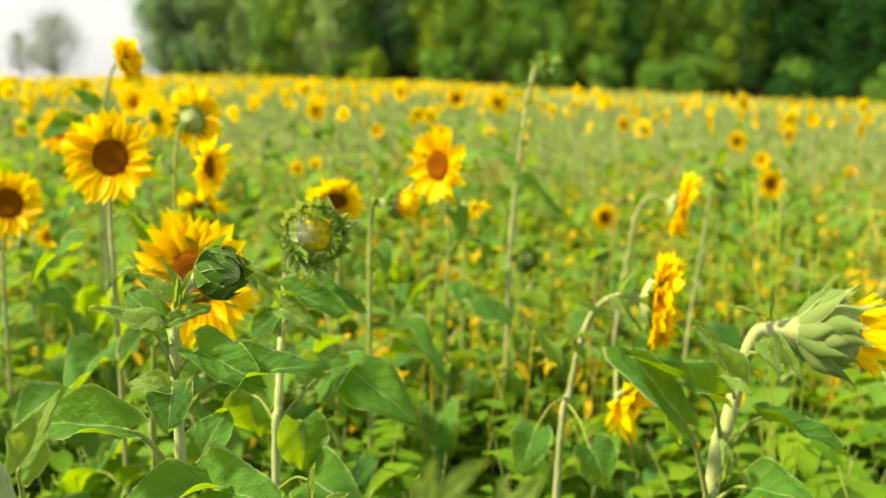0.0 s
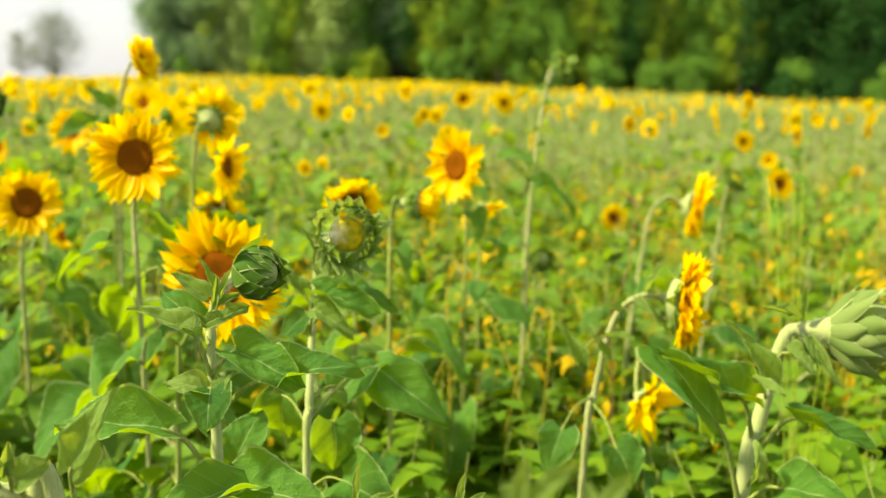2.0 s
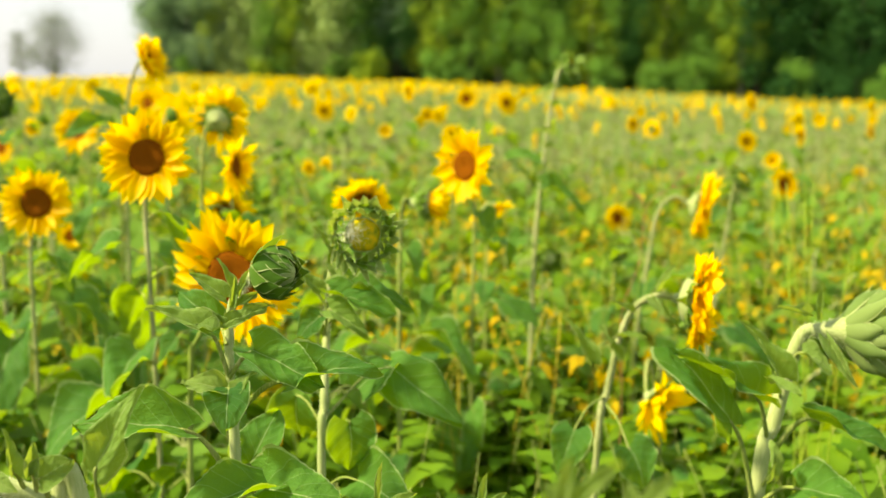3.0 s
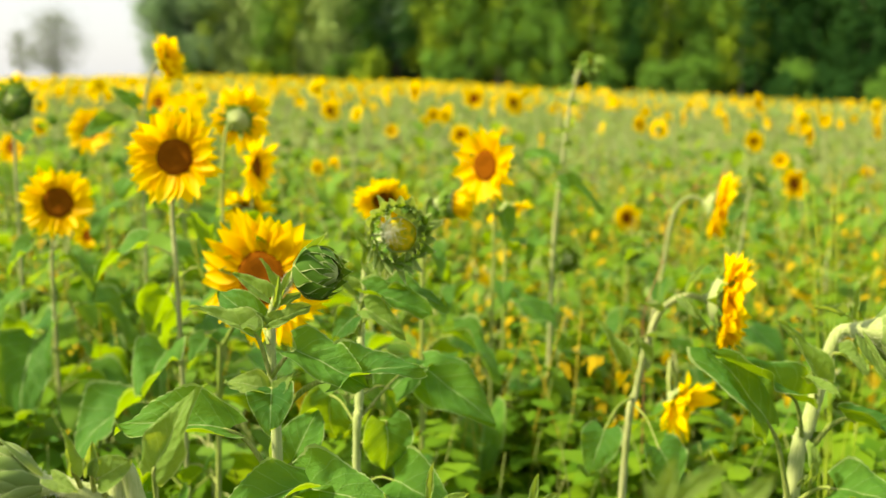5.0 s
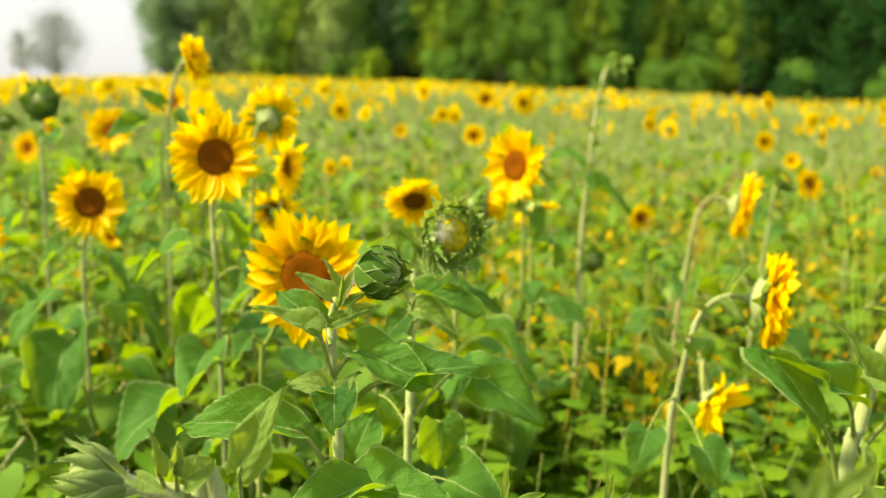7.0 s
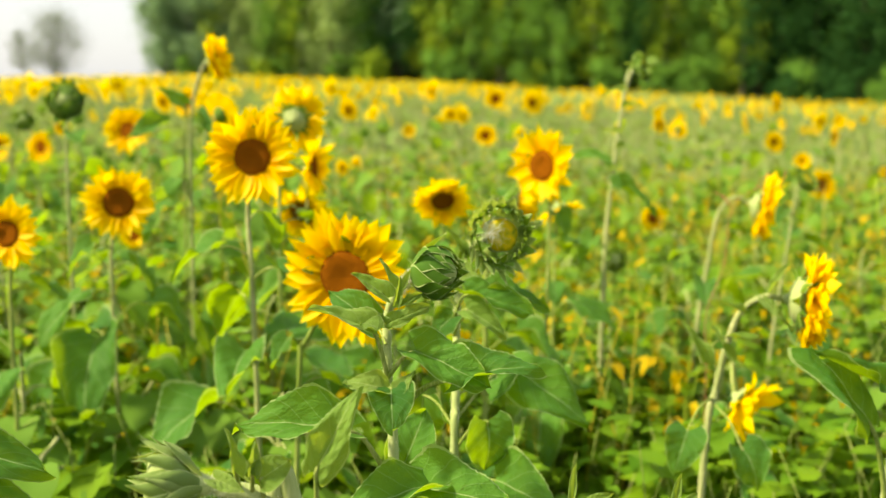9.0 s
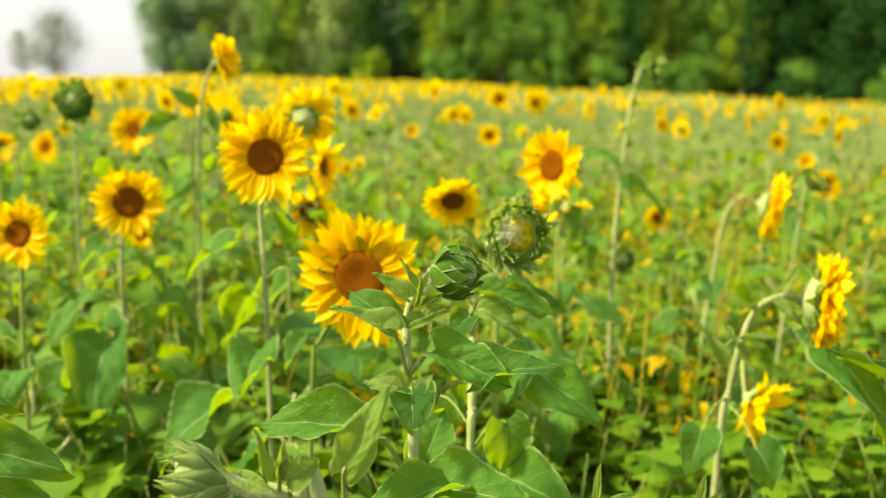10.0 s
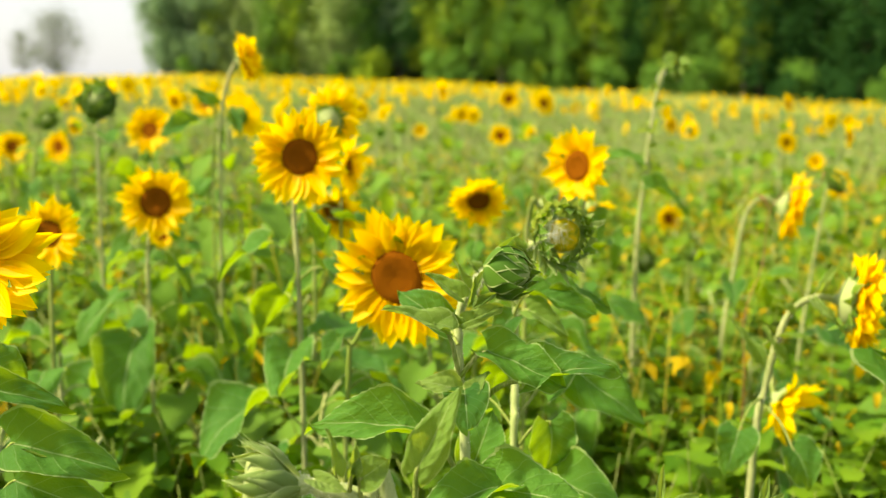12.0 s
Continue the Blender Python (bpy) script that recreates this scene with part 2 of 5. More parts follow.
def part(name, me, parent, m=None, label=""):
    ob = new(name, me)
    ob.parent = parent
    if m is not None:
        ob.matrix_local = m
    return tagged(ob, label)


def facing(at, direction, roll=0.0):
    """A pose at a place whose +z looks along a direction."""
    d = Vector(direction).normalized()
    up = Vector((0, 0, 1)) if abs(d.z) < 0.97 else Vector((0, 1, 0))
    x = up.cross(d).normalized()
    y = d.cross(x)
    m = Matrix((x, y, d)).transposed().to_4x4()
    return Matrix.Translation(at) @ m @ Matrix.Rotation(roll, 4, "Z")


def smooth_line(pts, steps=6):
    """Points along a smooth curve through pts."""
    p = [Vector(q) for q in pts]
    p = [2 * p[0] - p[1]] + p + [2 * p[-1] - p[-2]]
    out = []
    for i in range(1, len(p) - 2):
        for k in range(steps):
            t = k / steps
            a, b, c, d = p[i - 1], p[i], p[i + 1], p[i + 2]
            out.append(0.5 * ((2 * b) + (c - a) * t + (2 * a - 5 * b + 4 * c - d) * t * t + (3 * b - a - 3 * c + d) * t ** 3))
    return out + [p[-2]]


def tube(geo, line, r0, r1, sides=8, mat=0, wobble=0.0):
    """A round stalk along a line, its radius going from r0 to r1."""
    n, rows = len(line), []
    side = Vector((0.31, 0.95, 0.05))
    for i, p in enumerate(line):
        d = (line[min(i + 1, n - 1)] - line[max(i - 1, 0)]).normalized()
        x = side.cross(d).normalized()
        y = d.cross(x)
        r = r0 + (r1 - r0) * i / (n - 1)
        r *= 1 + wobble * noise.noise(p * 60)
        rows.append([p + (x * math.cos(a) + y * math.sin(a)) * r for a in (2 * math.pi * k / sides for k in range(sides))])
    rows.append([line[-1]] * sides)
    geo.grid(rows, mat, closed=True)


def blade(length=1.0, width=0.8, fold=0.25, droop=0.35, curl=0.12, seed=0, nu=33, nv=17, teeth=0.008, heart=0.14):
    """A heart-shaped leaf from the origin along +x, its upper face +z, folded along the rib, quilted between its veins, with wavy rolled rims."""
    g, rnd = Geo(), random.Random(seed)
    ph, ph2 = rnd.uniform(0, 6), rnd.uniform(0, 6)
    roll = (rnd.uniform(-0.5, 0.9), rnd.uniform(-0.5, 0.9))
    skew = rnd.uniform(-0.09, 0.09)
    rows, uvs = [], []
    for i in range(nu):
        u = i / (nu - 1)
        w = 0.5 * width * 2.02 * (u + 0.035) ** 0.40 * (1 - u) ** 0.82 if u < 1 else 0.0
        row, uvr = [], []
        for j in range(nv):
            v = 2 * j / (nv - 1) - 1
            edge = abs(v)
            tooth = teeth * (1 if i % 2 else -1) * (edge > 0.99) * (u < 0.95)
            x = u - heart * edge ** 1.5 * max(0.0, 1 - u * 3.2) + tooth
            y = v * w * (1 + tooth)
            z = -droop * u * u + fold * abs(y) * (1 - 0.3 * u) + curl * 0.55 * edge * edge * math.sin(6 * u + ph + (1.7 if v > 0 else 0)) + 0.02 * math.sin(15 * u + ph2) * edge
            y *= 1 - 0.25 * fold * fold
            if nv > 9:
                ridge = abs(((u - 0.42 * edge ** 1.3) * 6.0) % 1.0 - 0.5) * 2
                z += 0.020 * (ridge ** 0.6 - 0.6) * min(1.0, edge * 2.5) * (1 - edge * 0.4)
                z += 0.045 * noise.noise((u * 4 + seed * 7.1, v * 2.4, seed * 1.7)) + 0.009 * noise.noise((u * 13 + seed * 3.3, v * 8, seed * 2.7))
                z += 0.42 * curl * max(0.0, edge - 0.62) * math.sin(17 * u + 4 * v + ph)
                over = max(0.0, edge - 0.72)
                z -= (0.55 if u > 0.12 else 0.2) * roll[v > 0] * over
                y -= math.copysign(min(abs(y), 0.30 * abs(roll[v > 0]) * over * w), y)
                y += skew * u * u
            row.append((x * length * (1 - 0.18 * droop * u), y * length, z * length))
            uvr.append((u, 0.5 + 0.5 * v))
        rows.append(row)
        uvs.append(uvr)
    g.grid(rows, 0, uvs)
    return g


def petal_shape(length, width, cup, bend, seed=0, nu=8, nv=5):
    """A ray petal: narrow at its foot, widest past the middle, drawn out to an uneven point."""
    g, rnd = Geo(), random.Random(seed)
    tw, sway, rows, uvs = rnd.uniform(-0.5, 0.5), rnd.uniform(-0.10, 0.10), [], []
    for i in range(nu):
        u = i / (nu - 1)
        w = 0.5 * width * (0.40 + 0.68 * math.sin(math.pi * min(1, u * 0.85 + 0.10)) ** 0.8) * (1 - u ** 4.5)
        row = []
        for j in range(nv):
            v = 2 * j / (nv - 1) - 1
            z = -bend * u * u * length + cup * abs(v) * w + tw * v * w * u + 0.10 * w * math.cos(v * 6.5)
            row.append((u * length, v * w + sway * u * u * length, z))
        rows.append(row)
        uvs.append([(u, j / (nv - 1)) for j in range(nv)])
    g.grid(rows, 0, uvs)
    return g


def bract_shape(length, width, cup, bend, seed=0, nu=6, nv=3):
    """A pointed green bract, broad at its foot, ending in a fine curled tip."""
    g, rnd = Geo(), random.Random(seed)
    rows, uvs = [], []
    for i in range(nu):
        u = i / (nu - 1)
        w = 0.5 * width * (1 - u) ** 0.8 * (0.8 + 0.9 * u * (1 - u)) + 0.006 * (u < 1)
        row = []
        for j in range(nv):
            v = 2 * j / (nv - 1) - 1
            row.append((u * length, v * w, -bend * u ** 2.4 * length + cup * abs(v) * w + 0.2 * v * w * u))
        rows.append(row)
        uvs.append([(u, j / (nv - 1)) for j in range(nv)])
    g.grid(rows, 0, uvs)
    return g


def turned(geo, profile, sides=18, mat=0, ripple=0.0):
    """A form turned round z: profile of (radius, height)."""
    rows = [[(r * math.cos(a) * (1 + ripple * math.sin(5 * a + 9 * z)), r * math.sin(a) * (1 + ripple * math.cos(4 * a)), z)
             for a in (2 * math.pi * k / sides for k in range(sides))] for r, z in profile]
    geo.grid(rows, mat, closed=True)


BLADES = [blade(1, w, fo, dr, cu, k).mesh("leaf_blade", [LEAF]) for k, (w, fo, dr, cu) in enumerate((
    (0.80, 0.50, 0.36, 0.24), (0.72, 0.75, 0.24, 0.22), (0.90, 0.38, 0.52, 0.30), (0.62, 0.95, 0.20, 0.18), (0.85, 0.55, 0.68, 0.28), (0.70, 0.34, 0.20, 0.24)))]
YOUNG_BLADES = [me.copy() for me in BLADES]
for me in YOUNG_BLADES:
    me.materials[0] = YOUNG
PETALS = [petal_shape(1, w, c, b, k).mesh("petal", [PETAL]) for k, (w, c, b) in enumerate((
    (0.40, 0.35, 0.10), (0.44, 0.2, -0.06), (0.34, 0.45, 0.26), (0.42, 0.3, 0.02), (0.37, 0.25, -0.16), (0.36, 0.5, 0.16), (0.40, 0.15, -0.26)))]
BRACTS = [bract_shape(1, w, c, b, k + 40).mesh("bract", [BRACT]) for k, (w, c, b) in enumerate(((0.66, 0.3, -0.25), (0.60, 0.4, 0.25), (0.68, 0.2, 0.55)))]


def leaf_part(plant, base, tip, up, width, kind, attach=None, thick=0.0026):
    """A leaf whose blade runs from base to tip, its upper face towards up, and its stalk from the stem at attach."""
    base, tip = Vector(base), Vector(tip)
    x = tip - base
    length = x.length
    x.normalize()
    z = Vector(up) - x * Vector(up).dot(x)
    z.normalize()
    y = z.cross(x)
    m = Matrix((x, y, z)).transposed().to_4x4()
    m = Matrix.Translation(base - plant.location) @ m @ Matrix.Diagonal((length, width * 0.92 / BLADE_W[kind], length * 0.9, 1))
    ob = part("leaf", (YOUNG_BLADES if width < 0.058 else BLADES)[kind], plant, m, "pale young leaf" if width < 0.058 else "")
    if attach is not None:
        a = Vector(attach)
        mid = a.lerp(base, 0.58) + Vector((0, 0, 0.13 * (base - a).length))
        g = Geo()
        tube(g, [p - plant.location for p in smooth_line((a, mid, base, base + x * length * 0.10 - z * length * 0.02), 5)], thick * 1.15, thick * 0.45, 6)
        st = part("petiole", g.mesh("petiole", [STEM]), ob)
        st.matrix_parent_inverse = m.inverted()
    return ob


BLADE_W = (0.80, 0.72, 0.90, 0.62, 0.85, 0.70)


def open_head(plant, centre, direction, disc_r, petal_l, count=30, seed=0, spread=0.2, lost=(), bracts=16, wide=1.0):
    """A flower head in bloom: a green cup behind, brown florets in front, two rings of yellow petals."""
    rnd = random.Random(seed)
    d = Vector(direction).normalized()
    m = facing(Vector(centre) - d * disc_r * 0.62 - plant.location, d, rnd.uniform(0, 6))
    g = Geo()
    turned(g, [(disc_r * k, disc_r * h) for k, h in ((0.001, -0.26), (0.16, -0.25), (0.26, -0.05), (0.72, 0.10), (1.0, 0.34), (1.03, 0.5), (0.98, 0.56))], 16)
    head = part("flower_head", g.mesh("flower_head", [DARK_BRACT]), plant, m, "brown and yellow flower head in bloom")
    g = Geo()
    turned(g, [(disc_r * k, disc_r * h) for k, h in ((1.0, 0.0), (0.95, 0.12), (0.75, 0.19), (0.5, 0.17), (0.25, 0.11), (0.001, 0.09))], 22, ripple=0.02)
    part("disc", g.mesh("disc", [DISC]), head, Matrix.Translation((0, 0, disc_r * 0.5)), "brown disc of florets")
    count = int(count * 1.6)
    for k in range(count):
        ring = k % 2
        a = 2 * math.pi * (k + rnd.uniform(-0.35, 0.35)) / count
        if any(lo < math.degrees(a) % 360 < hi for lo, hi in lost):
            continue
        ln = petal_l * rnd.uniform(0.78, 1.14) * (1.0 if ring else 0.92)
        tilt = -(spread * (0.5 + ring * 0.9) + rnd.gauss(0, 0.13))
        pm = Matrix.Rotation(a, 4, "Z") @ Matrix.Translation((disc_r * 0.9, 0, disc_r * (0.5 + 0.05 * ring))) @ Matrix.Rotation(tilt, 4, "Y") @ Matrix.Rotation(rnd.gauss(0, 0.14), 4, "X") @ Matrix.Diagonal((ln, ln * rnd.uniform(0.86, 1.12) * wide, ln, 1))
        part("petal", PETALS[rnd.randrange(7)], head, pm)
    for k in range(bracts):
        a = 2 * math.pi * (k + rnd.uniform(-0.3, 0.3)) / bracts
        ln = disc_r * rnd.uniform(0.75, 1.1)
        pm = Matrix.Rotation(a, 4, "Z") @ Matrix.Translation((disc_r * rnd.uniform(0.7, 0.98), 0, disc_r * 0.28)) @ Matrix.Rotation(rnd.uniform(-0.7, 0.15), 4, "Y") @ Matrix.Diagonal((ln, ln, ln, 1))
        part("bract", BRACTS[rnd.randrange(3)], head, pm)
    return Vector(centre) - d * disc_r * 0.8


def bud_head(plant, centre, direction, r, seed=0, opening=0.0, tall=1.05, long_bracts=1.0, rows=6, fuzz=False, hug=False, broad=False):
    """A green bud wrapped in pointed bracts; opening from 0 (shut) to 1 shows its florets."""
    rnd = random.Random(seed)
    d = Vector(direction).normalized()
    h = r * 2 * tall
    m = facing(Vector(centre) - d * h * 0.5 - plant.location, d, rnd.uniform(0, 6))
    g = Geo()
    prof = [(0.18, -0.06), (0.55, 0.02), (0.88, 0.18), (0.98, 0.42), (0.86, 0.68), (0.60, 0.86), (0.30, 0.95), (0.001, 0.98)]
    if opening > 0:
        prof = prof[:4] + [(0.97, 0.56), (0.92, 0.60), (0.80, 0.56)]
    turned(g, [(k * r * (0.76 if fuzz else 0.93 if opening > 0 else 0.80), z * h * (1 if opening > 0 else 0.94)) for k, z in prof], 16, ripple=0.03)
    head = part("flower_bud", g.mesh("flower_bud", [BRACT]), plant, m, "closed green bud in overlapping bracts" if opening == 0 else "half-open bud with yellow-green florets")
    if opening > 0:
        g = Geo()
        turned(g, [(k * r * (0.70 if fuzz else 0.86), z * h) for k, z in ((1.0, 0.56), (0.94, 0.66), (0.7, 0.71), (0.4, 0.72), (0.001, 0.71))], 18, ripple=0.04)
        part("disc", g.mesh("disc", [FLORET]), head, None, "yellow-green disc of unopened florets")
    def radius(t):
        if opening > 0:
            return r * (0.30 + 0.72 * math.sin(math.pi * min(1.0, 0.04 + t * 0.90)) ** 0.8)
        return r * max(0.10, 1.02 * math.sin(math.pi * min(0.985, 0.12 + t * 0.86)) ** 0.75)

    top = 0.93 if fuzz else 0.88 if opening > 0 else 1.02
    for ring in range(rows):
        f = ring / (rows - 1)
        n = 8 if broad else (12 if fuzz or hug else 10) if ring else 7
        for k in range(n):
            a0 = 2 * math.pi * (k + 0.5 * (ring % 2) + rnd.uniform(-0.2, 0.2)) / n
            s0 = 0.02 + (0.52 if fuzz else 0.36 if opening > 0 else 0.50) * f
            s1 = min(top, s0 + rnd.uniform(0.36, 0.64) * long_bracts)
            lift = rnd.choice((0.10, 0.30, 0.52, 0.75) if fuzz and ring < 3 else (0.0, 0.12, 0.3, 0.5) if fuzz else (0.05, 0.18, 0.35, 0.60, 0.9) if broad else (0.0, 0.05, 0.12, 0.28, 0.55) if hug else (0.10, 0.20, 0.35, 0.55, 0.75))
            half = (rnd.uniform(0.42, 0.56) if broad else rnd.uniform(0.20, 0.34) if fuzz else rnd.uniform(0.32, 0.44) if hug else rnd.uniform(0.38, 0.52)) * (1 + 0.5 * f * (opening == 0))
            layer = 1.0 + (0.045 if hug else 0.05) * (rows - ring)
            rows_v, uvs = [], []
            steps = 11 if broad else 6
            for i in range(steps + 1):
                u = i / steps
                w = half * ((1 - u) ** (1.15 if broad else 0.75) * (0.75 + (2.2 if broad else 1.1) * u * (1 - u)) + 0.015)
                t = s0 + (s1 - s0) * u
                row = []
                for v in (-1, -0.55, 0, 0.55, 1):
                    q = radius(t) * layer + r * (lift * u ** 3 + (0.015 if hug else 0.05) * v * v - 0.02 * (v == 0))
                    a = a0 + v * w + 0.12 * u * u
                    q += (0.035 * math.sin(7 * u + 3 * v + k) * abs(v) - 0.05 * v * v) * r * broad
                    row.append((q * math.cos(a), q * math.sin(a), t * h))
                rows_v.append(row)
                uvs.append([(u, 0.5 + 0.5 * v) for v in (-1, -0.55, 0, 0.55, 1)])
            g = Geo()
            g.grid(rows_v, 0, uvs)
            part("bract", g.mesh("bract", [DARK_BRACT if hug or broad else PALE_BRACT if fuzz and ring < 3 else BRACT]), head)
    if fuzz:
        g = Geo()
        for k in range(110):
            a, q = rnd.uniform(0, 6.28), rnd.uniform(0.0, 0.45) * r
            p = Vector((q * math.cos(a) + 0.45 * r, q * math.sin(a) - 0.55 * r, h * 0.90))
            e = p + Vector((rnd.uniform(-1, 1), rnd.uniform(-1.0, 1.0), rnd.uniform(0.0, 0.7))) * r * 0.5
            tube(g, smooth_line((p, (p + e) / 2 + Vector((0, 0, 0.1 * r)), e), 2), 0.00016, 0.0001, 3)
        part("seed_fluff", g.mesh("seed_fluff", [FUZZ]), head, None, "tuft of white seed fluff")
    return Vector(centre) - d * h * 0.53


def side_head(plant, centre, direction, r, depth, seed=0, petals=26, petal_l=0.05, around=9, pale=True, reach=1.0):
    """A young head: a pale hairy funnel wrapped in broad drawn-out bracts, its first petals folded forward at the rim."""
    rnd = random.Random(seed)
    d = Vector(direction).normalized()
    m = facing(Vector(centre) - d * depth * 0.5 - plant.location, d, rnd.uniform(0, 6))
    g = Geo()
    prof = ((0.20, -0.24), (0.25, -0.10), (0.35, 0.05), (0.52, 0.20), (0.74, 0.38), (0.88, 0.60), (0.84, 0.84), (0.72, 0.90), (0.4, 0.88), (0.001, 0.86))
    turned(g, [(k * r, z * depth) for k, z in prof[3:]], 20, ripple=0.03)
    head = part("flower_head", g.mesh("flower_head", [BRACT]), plant, m, "pale hairy green flower head about to open")
    g = Geo()
    turned(g, [(0.001, -0.30 * depth), (0.15 * r, -0.28 * depth)] + [(k * r * 1.02, z * depth) for k, z in prof[:4]] + [(0.55 * r, 0.24 * depth)], 24, ripple=0.03)
    part("neck", g.mesh("neck", [DOWNY if pale or reach > 1 else BRACT]), head, None, "pale downy neck")

    def radius(t):
        for (a, p), (b, q) in zip(prof[:7], prof[1:7]):
            if p <= t <= q:
                return a + (b - a) * (t - p) / (q - p)
        return 0.84 - (-0.10 if reach <= 1 else 0.75) * max(0.0, t - 0.86)

    for ring in range(3):
        for k in range(around):
            a0 = 2 * math.pi * (k + 0.5 * (ring % 2) + rnd.uniform(-0.22, 0.22)) / around
            s0 = (0.12 + 0.16 * ring if pale else 0.10 + 0.17 * ring) + rnd.uniform(-0.04, 0.04)
            s1 = s0 + rnd.uniform(0.44, 0.60) * reach
            lift, half = rnd.choice((0.15, 0.28, 0.42, 0.60, 0.85)), rnd.uniform(0.38, 0.48) * 9 / around
            bend = rnd.uniform(-0.25, 0.25)
            rows_v, uvs = [], []
            for i in range(11):
                u = i / 10
                w = half * ((1 - u) ** 1.25 * (0.78 + 2.6 * u * (1 - u)) + 0.02 * (u < 1))
                t = s0 + (s1 - s0) * u
                row = []
                for v in (-1, -0.6, -0.2, 0.2, 0.6, 1):
                    q = r * (radius(t) * (1.01 + (0.20 - 0.055 * ring) * min(1, u * 3)) + (0.20 if pale else 0.13) * math.sin(math.pi * min(1, u * 1.15)) * (1 - v * v) + lift * u ** 3)
                    a = a0 + v * w + bend * u ** 3
                    row.append((q * math.cos(a), q * math.sin(a), t * depth))
                rows_v.append(row)
                uvs.append([(u, 0.5 + 0.5 * v) for v in (-1, -0.6, -0.2, 0.2, 0.6, 1)])
            g = Geo()
            g.grid(rows_v, 0, uvs)
            part("bract", g.mesh("bract", [PALE_BRACT if pale or reach > 1 else BRACT]), head)
    for k in range(petals):
        a = 2 * math.pi * (k + rnd.uniform(-0.3, 0.3)) / petals
        ln = petal_l * rnd.uniform(0.8, 1.15)
        pm = Matrix.Rotation(a, 4, "Z") @ Matrix.Translation((r * 0.84, 0, depth * 0.90)) @ Matrix.Rotation((-1.2 if pale else -1.5) + rnd.gauss(0, 0.2), 4, "Y") @ Matrix.Diagonal((ln, ln, ln, 1))
        part("petal", PETALS[rnd.randrange(7)], head, pm)
    hair = Geo()
    for k in range(420 if pale else 260):
        a, t = rnd.uniform(0, 6.28), rnd.uniform(-0.25, 0.8)
        q = r * radius(t) * (1.0 if t < 0.25 else 1.2)
        p = Vector((q * math.cos(a), q * math.sin(a), t * depth))
        e = p + Vector((math.cos(a), math.sin(a), rnd.uniform(-0.6, 0.6))) * rnd.uniform(0.003, 0.007)
        o = len(hair.v)
        hair.v.extend((tuple(p - Vector((0, 0, 0.00025))), tuple(p + Vector((0, 0, 0.00025))), tuple(e)))
        hair.f.append((o, o + 1, o + 2)), hair.m.append(0), hair.uv.extend(((0, 0),) * 3)
    tagged(part("hair", hair.mesh("hair", [FUZZ]), head, None, "fine pale hairs"), kind="stuff")
    return Vector(centre) - d * depth * 0.68


def hairs(plant, pts, r0, r1, count, seed, length=0.004):
    """Fine pale hairs standing off a stem."""
    rnd, g = random.Random(seed), Geo()
    n = len(pts)
    for k in range(count):
        i = rnd.randrange(n - 1)
        p = pts[i].lerp(pts[i + 1], rnd.random())
        d = (pts[i + 1] - pts[i]).normalized()
        s = d.orthogonal().normalized()
        s.rotate(Matrix.Rotation(rnd.uniform(0, 6.28), 3, d))
        r = (r0 + (r1 - r0) * i / (n - 1)) * 0.92
        a = p + s * r - plant.location
        e = a + (s + d * rnd.uniform(-0.5, 0.5)) * length * rnd.uniform(0.5, 1.2)
        w = d * 0.00025
        o = len(g.v)
        g.v.extend((tuple(a - w), tuple(a + w), tuple(e)))
        g.f.append((o, o + 1, o + 2)), g.m.append(0), g.uv.extend(((0, 0),) * 3)
    tagged(part("stem_hair", g.mesh("stem_hair", [FUZZ]), plant, None, "fine pale stem hairs"), kind="stuff")


def stem_part(plant, line, r0, r1, label="", old=False, mat=None):
    g = Geo()
    pts = smooth_line(line, 6)
    fine_line = smooth_line(pts, 3)
    tube(g, [p - plant.location for p in fine_line], r0, r1, 10, wobble=0.03 if r0 > 0.0095 else 0.18 if old else 0.12)
    part("stem", g.mesh("stem", [mat or (OLD_STEM if old else STEM)]), plant, None, label)
    return pts


def sunflower(label, base_line, name="sunflower"):
    """An empty at the foot of a plant; base_line runs from near the head downwards, the foot is put on the ground below."""
    low = Vector(base_line[-1])
    prev = Vector(base_line[-2])
    lean = (low - prev) / max(0.05, prev.z - low.z)
    foot = Vector((low.x + lean.x * 0.25 * low.z, low.y + lean.y * 0.25 * low.z, 0))
    foot.z = ground_height(foot.x, foot.y) - 0.02
    plant = new(name)
    plant.location = foot
    bpy.context.view_layer.update()
    return tagged(plant, label, "sunflower", "sunflowers in the field"), [Vector(p) for p in base_line] + [foot]


def auto_leaves(plant, pts, count, seed, top=0.10, size=0.15, low=0.25, skip=None):
    """Leaves set round a stem, larger lower down. pts runs from the top of the stem to its foot."""
    rnd = random.Random(seed)
    zt, zb = pts[0].z - top, low
    ang = rnd.uniform(0, 6)
    for k in range(count):
        f = (k + 0.3) / count
        z = zt + (zb - zt) * f
        p = min(pts, key=lambda q: abs(q.z - z))
        ang += 2.4 + rnd.uniform(-0.4, 0.4)
        if skip and skip(ang):
            continue
        ln = size * (0.55 + 0.6 * min(1, f * 2.2)) * rnd.uniform(0.85, 1.15)
        out = Vector((math.cos(ang), math.sin(ang), 0))
        b = p + out * ln * 0.5 + Vector((0, 0, ln * rnd.uniform(0.1, 0.4)))
        tip = b + out * ln * 0.9 + Vector((0, 0, ln * rnd.uniform(-0.65, 0.1)))
        leaf_part(plant, b, tip, Vector((0, 0, 1)) + out * rnd.uniform(0.0, 0.6), ln * rnd.uniform(0.68, 0.92), rnd.randrange(6), p)

# ---- ground, woods ----
G_U = (-0.80, -0.45, -0.26, -0.05, 0.13, 0.47, 0.90)
